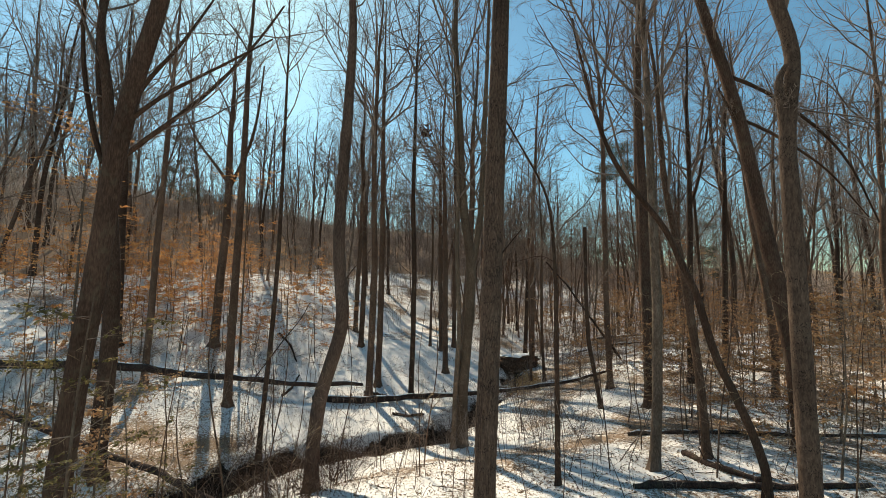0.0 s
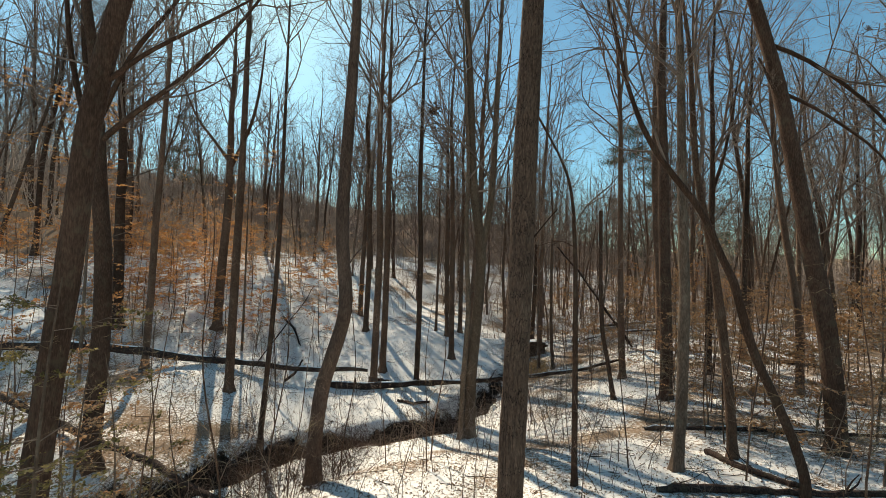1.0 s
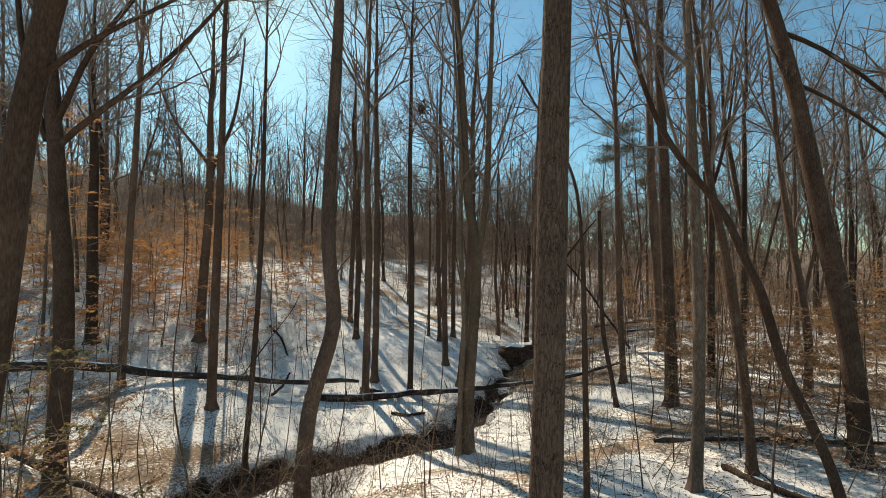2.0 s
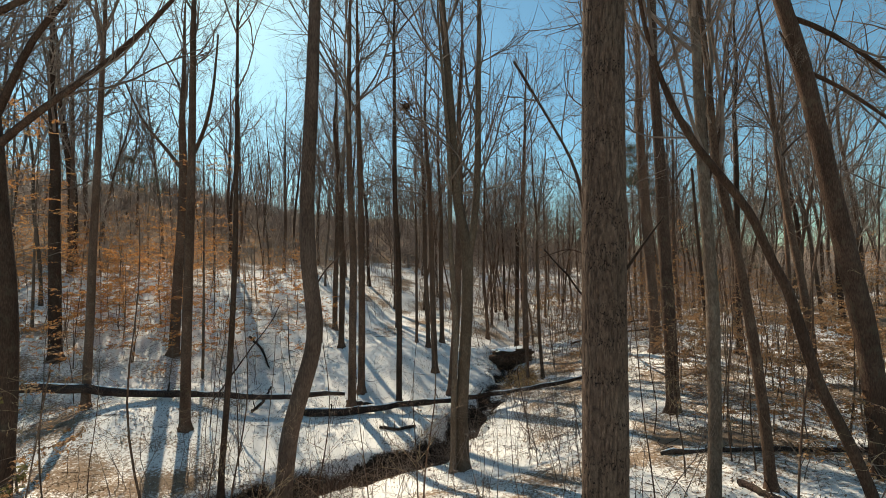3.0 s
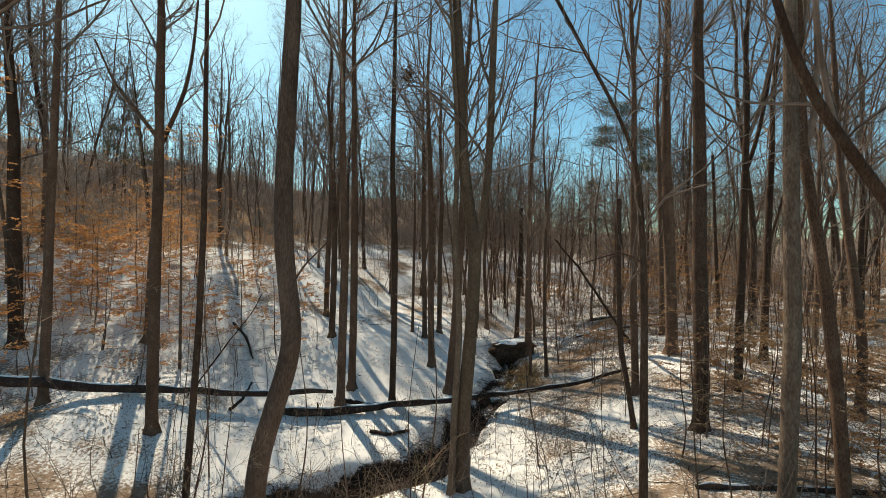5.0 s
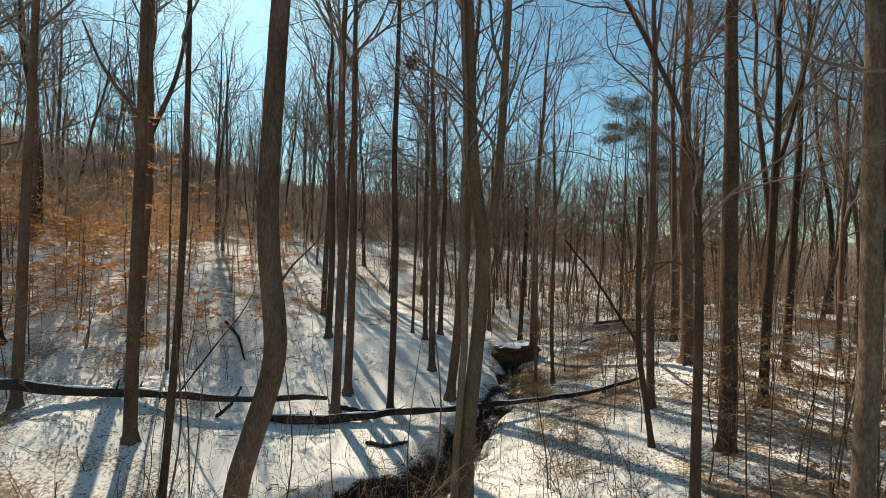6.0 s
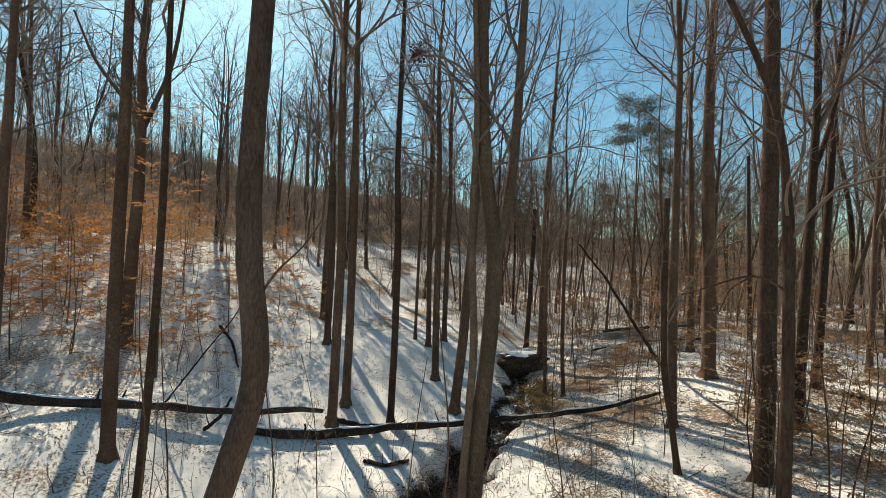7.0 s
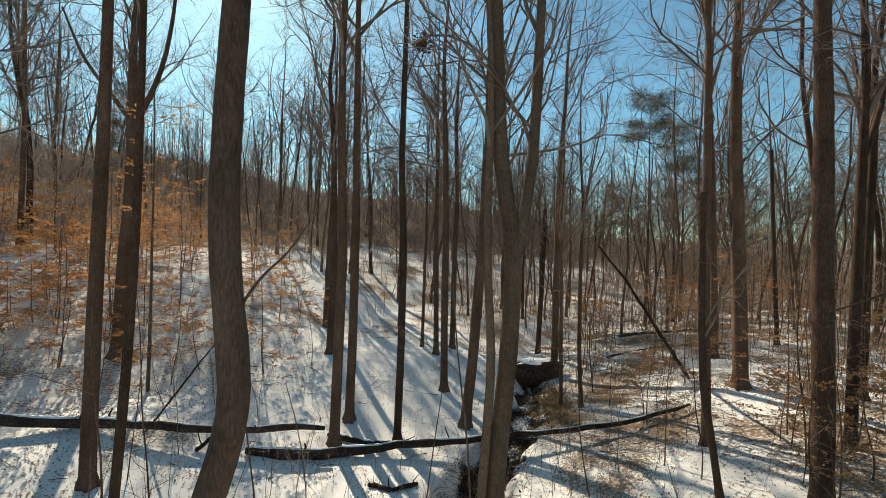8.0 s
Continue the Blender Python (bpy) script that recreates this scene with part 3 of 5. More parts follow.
# along the creek and the fallen logs
tree(28.3, 0.42, [(-4.5, 0.3), (-4.42, 4.5), (-4.32, 9.1), (-4.5, 13.0), (-4.58, 18.0), (-4.45, 22)], 29, STRAIGHT, BARK, 18, 0.55, 18)
tree(30.5, 0.42, [(-4.25, 0.7), (-4.17, 4.0), (-4.15, 9.6), (-4.2, 14.0), (-4.28, 18.8)], 29, STRAIGHT, BARK, 20, 0.45, 19)
tree(29.0, 0.33, [(-1.8, 0.2), (-1.72, 4.2), (-1.72, 9.6), (-1.92, 12.6), (-1.88, 16), (-1.84, 22)], 30, "slim straight bare tree with a clump of dead leaves", BARK_DARK, 10, 0.72, 20,
     side_limbs=[(0.035, [(-1.86, 29.0, 16.4), (-1.6, 28.95, 17.4), (-1.2, 28.85, 18.2), (-0.7, 28.8, 18.9)])], clump=(-0.95, 28.83, 18.6))
tree(31.0, 0.50, [(1.5, 0.5), (1.83, 3.6), (2.0, 6.8), (2.2, 10.3)], 27, STRAIGHT, BARK, 22, 0.4, 21)
tree(35.1, 0.42, [(0.63, 0.8), (0.54, 5.0), (0.5, 10.0), (0.34, 15.8)], 27, STRAIGHT, BARK, 24, 0.45, 22)
tree(40.4, 0.36, [(0.28, 0.4), (0.15, 6.6), (0.05, 10.6)], 26, STRAIGHT, BARK, 18, 0.45, 23)
tree(42.0, 0.40, [(1.56, 1.8), (1.55, 9)], 27, STRAIGHT, BARK, 18, 0.45, 24)
tree(41.8, 0.24, [(-0.76, 1.7), (-0.7, 8)], 21, "thin bare tree on the snowy slope", BARK, 16, 0.45, 25)
tree(36.7, 0.42, [(-6.6, 2.5), (-6.45, 8.0), (-6.6, 14.0), (-6.8, 17.7)], 26, STRAIGHT, BARK, 24, 0.42, 26)
tree(43.0, 0.42, [(-8.3, 3.1), (-8.2, 8.0)], 26, STRAIGHT, BARK, 20, 0.4, 27)
tree(39.0, 0.46, [(8.55, 0.5), (8.55, 8.0), (8.58, 14.7), (8.95, 20.6)], 27, "bare tree with a forked crooked crown", BARK, 20, 0.62, 28, reach=(0.2, 0.4))
tree(47.0, 0.42, [(9.6, 0.7), (9.9, 9.7), (9.9, 12.9)], 13, "broken dead snag without a crown", BARK_DARK, 0, snapped=True, seed=29)
tree(32.6, 0.22, [(8.1, 0.2), (7.9, 3.6), (7.85, 9)], 19, "thin bare tree by the creek", BARK, 16, 0.35, 30)
tree(33.6, 0.2, [(7.3, 0.3), (7.2, 4), (7.1, 9)], 18, "thin bare tree by the creek", BARK, 16, 0.35, 31)
# the flat wood
tree(20.6, 0.49, [(10.15, 1.95), (10.13, 5.3), (10.0, 9.0), (9.95, 12.9), (9.78, 16.8), (9.85, 20.0)], 28, "tall straight bare tree with dark flaking bark", BARK_DARK, 14, 0.6, 32, sides=20, detail=1.5)
tree(13.2, 0.29, [(6.55, 2.2), (6.68, 4.4), (6.74, 7.4), (6.68, 9.5), (6.62, 11.4), (6.58, 14.1), (6.45, 16.7)], 23, "straight bare tree with pale grey bark", BARK_PALE, 16, 0.55, 33, sides=18, detail=1.5)
tree(13.7, 0.24, [(8.5, 2.4), (8.35, 4.8), (8.08, 7.2), (7.83, 8.85), (7.55, 10.1), (7.3, 11.5)], 19, "slender bare tree leaning over the snow", BARK, 14, 0.5, 34)
tree(13.6, 0.47, [(11.5, 2.9), (11.38, 4.9), (11.14, 6.9), (10.76, 8.7), (10.35, 10.8), (10.0, 12.7), (9.63, 14.4), (9.2, 15.8), (8.8, 17.1)], 25, "thick leaning bare tree with dark bark", BARK_DARK, 12, 0.6, 35, sides=22, detail=1.5,
     side_limbs=[(0.065, [(9.5, 13.6, 15.1), (10.4, 13.5, 14.8), (11.0, 13.5, 14.3), (11.7, 13.4, 13.8), (12.6, 13.4, 13.0), (13.2, 13.3, 12.2), (13.5, 13.3, 11.4), (13.9, 13.2, 10.2)]),
                 (0.055, [(9.95, 13.6, 13.6), (10.9, 13.7, 13.3), (11.5, 13.7, 12.9), (12.9, 13.8, 12.1), (13.7, 13.9, 11.2), (14.4, 14.0, 10.5)]),
                 (0.07, [(9.9, 13.6, 13.2), (9.6, 13.5, 13.6), (9.2, 13.4, 14.2), (9.0, 13.4, 14.6)])])
tree(19.6, 0.29, [(15.4, 2.6), (15.5, 5.4), (15.2, 7.6), (14.77, 10.0)], 20, "slender bare tree leaning aside", BARK, 16, 0.45, 36)
tree(25.2, 0.32, [(10.12, 2.4), (9.95, 5.6), (9.9, 8.5), (9.86, 12.7), (9.8, 17.5), (9.6, 19.7)], 27, STRAIGHT, BARK, 20, 0.5, 37)
tree(21.9, 0.2, [(8.3, 1.5), (7.92, 3.8), (7.66, 5.1), (7.55, 7.5), (7.52, 11.0)], 11.1, "thin crooked dead stem without a crown", BARK_DARK, 4, 0.4, 38, fine_=(2, 0), snapped=True)
tree(28.8, 0.60, [(14.2, 3.5), (13.93, 9.2), (13.67, 14.0), (13.64, 16.2)], 28, "bare tree with many steep forked limbs", BARK, 26, 0.52, 39)
tree(23.2, 0.32, [(13.7, 3.4), (13.72, 6.3), (13.79, 9.3), (13.86, 12.5)], 24, "bare tree with a steep fork", BARK_DARK, 16, 0.5, 40,
     side_limbs=[(0.10, [(13.86, 23.2, 12.4), (14.4, 23.2, 13.9), (14.9, 23.2, 16.4), (15.3, 23.2, 19.2)])])
tree(12.6, 0.15, [(3.45, 2.9), (3.42, 6.4), (3.4, 8.3), (3.32, 9.8), (3.2, 10.7), (2.92, 11.3), (2.5, 12.0), (2.1, 12.7), (1.75, 13.3)], 13.5, "thin bare tree bowed over at its top", BARK_DARK, 14, 0.62, 41, [(0.016, [(3.38, 12.6, 8.74), (3.05, 12.58, 8.93), (2.75, 12.55, 8.91), (2.45, 12.52, 8.8), (2.1, 12.5, 8.7)]), (0.010, [(2.95, 12.6, 8.92), (2.66, 12.55, 8.78), (2.5, 12.5, 8.5)])], (6, 4), tilt=(25, 75), reach=(0.12, 0.3))
tree(36.0, 0.40, [(18.0, 2.6), (17.8, 9.0), (17.55, 15.4)], 27, STRAIGHT, BARK, 18, 0.5, 48)
tree(27.0, 0.34, [(18.15, 3.0), (18.25, 7.0), (18.33, 10.8), (18.48, 15.2)], 25, "bare tree leaning a little on the flat", BARK_DARK, 16, 0.5, 49)
tree(38.0, 0.26, [(23.9, 3.0), (23.55, 9.0), (23.15, 16.6)], 16.7, "thin dead snag with a broken top", BARK_DARK, 5, 0.5, 50, fine_=(2, 1), snapped=True, reach=(0.04, 0.10))
# the hillside
tree(25.8, 0.36, [(-17.45, 1.8), (-17.27, 5.6), (-17.2, 9.6), (-17.02, 13.9), (-16.88, 18.7), (-16.73, 22.7)], 28, STRAIGHT, BARK, 18, 0.55, 42)
tree(30.7, 0.62, [(-22.9, 3.3), (-23.0, 8.3), (-23.1, 11.4)], 28, "stout bare tree on the snowy slope", BARK_DARK, 22, 0.42, 43)
tree(23.9, 0.42, [(-11.56, 1.3), (-11.5, 5.3), (-11.43, 8.9), (-11.33, 13), (-11.3, 17.5), (-11.3, 21.7)], 28, "tall straight bare tree with mossy foot", BARK, 14, 0.65, 44)
tree(33.5, 0.62, [(-17.4, 2.8), (-17.2, 7.8), (-16.9, 12.2), (-16.9, 16.8)], 28, "stout bare tree forking high into broad limbs", BARK, 22, 0.52, 45,
     side_limbs=[(0.16, [(-16.9, 33.5, 15.0), (-16.2, 33.4, 16.5), (-15.2, 33.2, 18.4), (-14.6, 33, 21), (-14.3, 33, 25)]), (0.14, [(-16.95, 33.5, 15.6), (-18.2, 33.6, 17.2), (-19.8, 33.8, 19), (-21.2, 34, 22)])])
tree(19.9, 0.21, [(-8.1, 0.6), (-7.83, 4.3), (-7.67, 7.0), (-7.58, 9.8), (-7.55, 13.7), (-7.53, 19.2)], 23, "slim straight bare tree with dark bark", BARK_DARK, 12, 0.6, 46)
# the thin arc of a leaning tree
tree(10.6, 0.19, [(8.0, 3.6), (7.7, 4.5), (7.3, 5.4), (6.84, 6.3), (6.55, 7.3), (6.35, 8.1), (6.05, 8.55), (5.75, 9.4), (5.5, 9.75), (4.7, 10.7), (4.3, 11.35), (4.05, 12.0)], 15, "slender dark tree bent far over in a long arc", BARK_DARK, 12, 0.6, 47, (), (6, 3), sides=16, detail=1.5)


# ---- the wood behind: trees alike, copied with a turn and a size of their own ----
def wood_tree(seed, height, diam, limbs, start, fine_, light, mat, label):
    """A tree at the origin, to be copied."""
    rng = np.random.default_rng(seed)
    lean = rng.normal(0, 0.05, 2)
    z = np.linspace(-0.2, height, 9)
    pts = np.stack([lean[0] * z + np.cumsum(rng.normal(0, 0.36, 9)), lean[1] * z + np.cumsum(rng.normal(0, 0.36, 9)), z], 1)
    pts[:2, :2] *= 0.3
    P = stem_line(pts, 12 if light else 18)
    u = np.linspace(0, 1, len(P))
    R = np.maximum(diam / 2 * (1.05 - 0.25 * u - 0.72 * u ** 2), 0.02) * (1 + 0.5 * np.exp(-(P[:, 2] + 0.2) / 0.3))
    ob = thing("tree", 0, -30, 0, label, "tree", "forest trees")
    part("trunk", stem_mesh("trunk", P, R, 6 if light else 9, mat, seed), ob)
    V, F = crown(rng, P, R, limbs, start, fine_, (0.22, 0.46), (26, 66), 0.8, light, 2, 3)
    part("crown", mesh_of("crown", V, F, TWIG), ob)
    return ob


def scatter(rng, n, x, y, gap, keep):
    """Up to n places in a box, at least gap apart, where keep(x, y) holds."""
    out = np.empty((0, 2))
    for _ in range(n * 25):
        p = np.array([rng.uniform(*x), rng.uniform(*y)])
        if keep(*p) and (len(out) == 0 or np.min(np.hypot(*(out - p).T)) > gap):
            out = np.vstack([out, p])
            if len(out) == n:
                break
    return out


def plant(kinds, places, rng, size=(0.8, 1.15), sink=0.1):
    """The first of each kind moves to a place of its own, the rest are copies."""
    used = set()
    for n_, (px, py) in enumerate(places):
        j = n_ if n_ < len(kinds) else int(rng.integers(len(kinds)))
        s = rng.uniform(*size)
        m = Matrix.Translation((px, py, spot(px, py) - sink)) @ Matrix.Rotation(rng.uniform(0, 6.28), 4, 'Z') @ Matrix.Scale(s, 4)
        if j in used:
            copy_thing(kinds[j], m)
        else:
            kinds[j].matrix_basis = m
            used.add(j)


rng = np.random.default_rng(77)


def open_wood(px, py):
    """Where the further trees stand: behind the creek's slope, on the hill and on the flat."""
    d, side_ = creek_distance(np.array([px]), np.array([py]))
    if d[0] < 1.8:
        return False
    if py < 44 and -14 < px < 23:
        return False
    if py < 47 and -10 < px < 10.5:
        return False
    if py < 24 and abs(px) < 19:
        return False
    if -34 < px < -9 and py < 62 and value_noise(px, py, 7, 91) > -0.5:
        return False  # clearings on the hill
    return abs(px) < 1.15 * (py + 4)


near_kinds = [wood_tree(100 + j, h, dm, 20, st, (7, 6), False, mt, lb) for j, (h, dm, st, mt, lb) in enumerate([
    (27, 0.38, 0.34, BARK, "bare forest tree with steep forking limbs"), (25, 0.28, 0.38, BARK, "bare forest tree with a slim grey trunk"),
    (28, 0.42, 0.42, BARK_DARK, "bare forest tree with dark bark"), (22, 0.20, 0.30, BARK, "young bare tree with a thin trunk"),
    (24, 0.25, 0.34, BARK_PALE, "bare forest tree with pale grey bark"), (19, 0.16, 0.25, BARK, "young bare tree with a whip-thin trunk")])]
plant([copy_thing(near_kinds[0], Matrix()), copy_thing(near_kinds[2], Matrix()), copy_thing(near_kinds[4], Matrix())], [(-34, 46), (-39, 52), (-33, 59), (-43, 60), (-13, 61), (-30, 38), (-46, 50), (-20, 66), (-24, 71), (-17.5, 72), (-28, 67), (-22, 78), (-12, 70), (-8, 66), (-31, 74)], rng, (0.95, 1.15))
plant([copy_thing(near_kinds[1], Matrix()), copy_thing(near_kinds[2], Matrix()), copy_thing(near_kinds[4], Matrix())], [(30, 33.5), (36, 38), (40, 46), (33, 45)], rng, (0.85, 1.05))
plant(near_kinds, scatter(rng, 66, (-62, 62), (20, 62), 2.6, open_wood), rng)
plant([copy_thing(k_, Matrix()) for k_ in near_kinds[:5]], scatter(rng, 20, (2, 34), (50, 74), 2.0, open_wood), rng, (0.8, 1.05))
far_kinds = [wood_tree(120 + j, h, dm, 22, st, (5, 5), True, mt, lb) for j, (h, dm, st, mt, lb) in enumerate([
    (26, 0.30, 0.24, BARK, "distant bare forest tree"), (24, 0.21, 0.24, BARK, "distant slim bare forest tree"),
    (27, 0.32, 0.26, BARK_DARK, "distant dark bare forest tree"), (20, 0.15, 0.18, BARK, "distant young bare tree"), (17, 0.11, 0.15, BARK, "distant thin young bare tree")])]
plant(far_kinds, scatter(rng, 165, (-125, 125), (61, 118), 3.0, open_wood), rng)
plant([copy_thing(k_, Matrix()) for k_ in near_kinds[:5]], scatter(rng, 24, (11, 60), (50, 78), 2.6, open_wood), rng, (0.75, 1.0))


# the wood goes on behind the way, unseen: trees added to block skylight
plant([copy_thing(k_, k_.matrix_basis) for k_ in far_kinds], scatter(rng, 20, (-40, 40), (-40, 3), 3.0, lambda px, py: abs(px) > 5 or py < -9), rng)


def far_woods(name, n, lo, hi, wide, seed, label, height=(16, 25), limbs=14, mat=TWIG):
    """Many far stems with their limbs, too many to count, in one object."""
    rng_ = np.random.default_rng(seed)
    a = rng_.uniform(-wide, wide, n)
    r = np.sqrt(rng_.uniform(lo ** 2, hi ** 2, n))
    px, py = r * np.sin(a), r * np.cos(a)
    pz = land(px, py)
    h = rng_.uniform(*height, n)
    P = lines(rng_, np.stack([px, py, pz - 0.3], 1), np.array([[0, 0, 1.0]]) + rng_.normal(0, 0.03, (n, 3)), h, 5, 0.1, 0.03)
    R = (0.0052 * h)[:, None] * np.linspace(1, 0.15, 5)[None]
    A, RA = spread(rng_, P, R, limbs, 0.25, 1.0, (18, 50), (0.15, 0.42), 3, 0.35, 0.45)
    B, RB = spread(rng_, A, RA, 4, 0.15, 1.0, (20, 55), (0.35, 0.7), 2, 0.2, 0.7)
    V, F = joined([tubes(P, R, 4, True), tubes(A, np.maximum(RA, 0.012), 3, True), tubes(B, np.maximum(RB, 0.012), 3, True)])
    return tagged(new(name, mesh_of(name, V, F, mat)), label, "woods", kind="stuff")


far_woods("far_woods", 650, 100, 200, 0.95, 5, "bare grey-brown winter woods on the far hillside", limbs=12)


def far_thicket(n, seed):
    """Dense undergrowth on the far slopes, in one object."""
    rng_ = np.random.default_rng(seed)
    a_ = rng_.uniform(-0.95, 0.95, n)
    r_ = 56 + 150 * rng_.uniform(0, 1, n) ** 1.1
    px, py = r_ * np.sin(a_), r_ * np.cos(a_)
    h = rng_.uniform(3, 11, n) * (1 + 0.55 * np.clip(value_noise(px, py, 16, 77), -0.6, 1) + 0.35 * value_noise(px, py, 6, 78)) * np.interp(r_, [56, 95, 150], [0.9, 1.0, 1.35])
    P = lines(rng_, np.stack([px, py, land(px, py) - 0.2], 1), np.array([[0, 0, 1.0]]) + rng_.normal(0, 0.16, (n, 3)), h, 4, 0.2, 0.16)
    A, RA = spread(rng_, P, np.full((n, 4), 0.06), 7, 0.1, 1.0, (25, 65), (0.25, 0.5), 2, 0.2, 0.7)
    B, RB = spread(rng_, A, RA, 2, 0.2, 1.0, (25, 60), (0.4, 0.8), 2, 0.1, 0.8)
    V, F = joined([tubes(P, (0.006 * h)[:, None] * np.linspace(1.0, 0.3, 4)[None], 3, True), tubes(A, np.maximum(RA * 0.7, 0.02), 3, True), tubes(B, np.maximum(RB * 0.6, 0.018), 3, True)])
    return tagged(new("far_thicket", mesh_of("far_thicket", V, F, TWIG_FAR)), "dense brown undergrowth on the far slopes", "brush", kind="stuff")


far_thicket(2800, 6)


def ridge_trees(n, per, seed):
    """Domed, dense treetops along the ridges, in one object."""
    rng_ = np.random.default_rng(seed)
    a_ = rng_.uniform(-0.98, 0.98, n)
    r_ = rng_.uniform(88, 165, n)
    px, py = r_ * np.sin(a_), r_ * np.cos(a_)
    wide = rng_.uniform(2.5, 5.5, n)
    top = rng_.uniform(3, 7, n) * (1 + 0.35 * value_noise(px, py, 18, 79))
    d = rng_.normal(0, 1, (n, per, 3))
    d[..., 2] = np.abs(d[..., 2])
    d = unit(d)
    c = np.stack([px, py, land(px, py) + top * 0.35], 1)[:, None]
    st = c + d * 0.35 * np.stack([wide, wide, top], 1)[:, None]
    way = d * np.stack([wide, wide, top], 1)[:, None] + rng_.normal(0, 0.8, d.shape)
    L = np.linalg.norm(way, axis=2) * rng_.uniform(0.35, 0.65, (n, per))
    Q = lines(rng_, st.reshape(-1, 3), way.reshape(-1, 3), L.ravel(), 3, 0.3, 0.12)
    S_ = lines(rng_, np.stack([px, py, land(px, py) - 0.3], 1), np.array([[0, 0, 1.0]]) + rng_.normal(0, 0.03, (n, 3)), top, 4, 0.0, 0.03)
    V, F = joined([tubes(Q, np.full((len(Q), 3), 0.045), 3, True), tubes(S_, np.full((n, 4), 0.14), 4, True)])
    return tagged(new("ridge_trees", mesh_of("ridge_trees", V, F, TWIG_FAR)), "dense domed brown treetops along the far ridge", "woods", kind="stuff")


ridge_trees(620, 90, 12)


# ---- thicket: thin saplings and brush ----
def thicket(name, n, box, seed, label, mat, height=(1.5, 6.0), limbs=7, lean=0.12, keep=None):
    rng_ = np.random.default_rng(seed)
    p = np.stack([rng_.uniform(box[0], box[1], n), rng_.uniform(box[2], box[3], n)], 1)
    d, _ = creek_distance(p[:, 0], p[:, 1])
    ok = (d > 1.4) & (np.abs(p[:, 0]) < 1.2 * (p[:, 1] + 3))
    if keep is not None:
        ok &= keep(p[:, 0], p[:, 1])
    p = p[ok]
    n = len(p)
    h = rng_.uniform(0, 1, n) ** 1.6 * (height[1] - height[0]) + height[0]
    P = lines(rng_, np.stack([p[:, 0], p[:, 1], land(p[:, 0], p[:, 1]) - 0.05], 1), np.array([[0, 0, 1.0]]) + rng_.normal(0, lean, (n, 3)), h, 6, 0.3, 0.12)
    R = (0.0036 * h + 0.005)[:, None] * np.linspace(1, 0.3, 6)[None]
    A, RA = spread(rng_, P, R, limbs, 0.15, 1.0, (40, 85), (0.22, 0.55), 4, 0.1, 0.6)
    B, RB = spread(rng_, A, RA, 3, 0.25, 1.0, (25, 55), (0.3, 0.6), 2, 0.1, 0.7)
    V, F = joined([tubes(P, R, 4, True), tubes(A, np.maximum(RA, 0.0042), 3, True), tubes(B, np.maximum(RB, 0.0038), 3, True)])
    return tagged(new(name, mesh_of(name, V, F, mat)), label, "brush", kind="stuff")


def not_slope(x, y):
    return ~((x > -9) & (x < 5) & (y > 23) & (y < 45)) & ~((x > 4) & (x < 9) & (y < 39)) & ~((x > -34) & (x < -6) & (y < 58) & (value_noise(x * 9, y * 9, 1.0, 92) < 0.45))


thicket("thicket", 800, (-75, 75, 34, 80), 31, "bare reddish-brown saplings and brush between the trees", TWIG_RED, (2, 9), 8, keep=not_slope)
thicket("creek_thicket", 170, (0, 24, 43, 66), 36, "reddish-brown brush behind the creek bend", TWIG_RED, (2, 8), 8, keep=not_slope)
thicket("hillside_brush", 150, (-30, -7, 14, 36), 32, "thin bare brush on the snowy hillside", TWIG, (0.8, 4.5), 6)
thicket("flat_brush", 620, (3.5, 36, 11, 48), 33, "thin bare brush on the snowy flat", TWIG, (0.5, 3.8), 8, 0.22)
thicket("creek_brush", 230, (-10, 6, 10.5, 27), 34, "thin bare brush near the creek", TWIG, (0.6, 3.2), 6)
thicket("near_tangle", 230, (-8.4, -3.0, 12.5, 17.2), 37, "dark twiggy tangle beside the creek bend", BARK_DARK, (0.5, 2.3), 9, 0.55)
thicket("bank_tangle", 260, (-9.5, -3.2, 16.5, 21.0), 35, "dark twiggy tangle on the creek bank", BARK_DARK, (0.5, 2.4), 9, 0.5)


# ---- saplings that stand apart ----
def sapling(seed, height, label, mat):
    rng_ = np.random.default_rng(seed)
    z = np.linspace(-0.1, height, 6)
    pts = np.stack([np.cumsum(rng_.normal(0, 0.022 * height, 6)), np.cumsum(rng_.normal(0, 0.022 * height, 6)), z], 1)
    P = stem_line(pts, 14)
    R = (0.0030 * height + 0.005) * np.linspace(1, 0.25, 14)
    ob = thing("sapling", 0, -30, 0, label, "sapling", "saplings")
    part("stem", mesh_of("stem", *tubes(P[None], R[None], 6), BARK), ob)
    V, F = crown(rng_, P, R, 11, 0.2, (4, 3), (0.16, 0.36), (35, 75), 0.2, True, 3, 0)
    part("crown", mesh_of("crown", V, F, mat), ob)
    return ob


sap_kinds = [sapling(200 + j, h, lb, mt) for j, (h, lb, mt) in enumerate([(4.5, "thin bare sapling in the snow", TWIG), (6.5, "tall thin bare sapling", TWIG_RED), (3.2, "small bare sapling in the snow", TWIG_RED),
                                                                        (8.5, "tall whip-thin bare sapling", TWIG), (5.2, "bare sapling with pale dry twigs", STRAW)])]


def sapling_ground(px, py):
    d, _ = creek_distance(np.array([px]), np.array([py]))
    return d[0] > 1.5 and not (-19 < px < 7 and 22 < py < 45 and (px > -8 or value_noise(px, py, 2.0, 93) < 0.2)) and abs(px) < 1.15 * (py + 2) and not (abs(px) < 3 and py < 14)


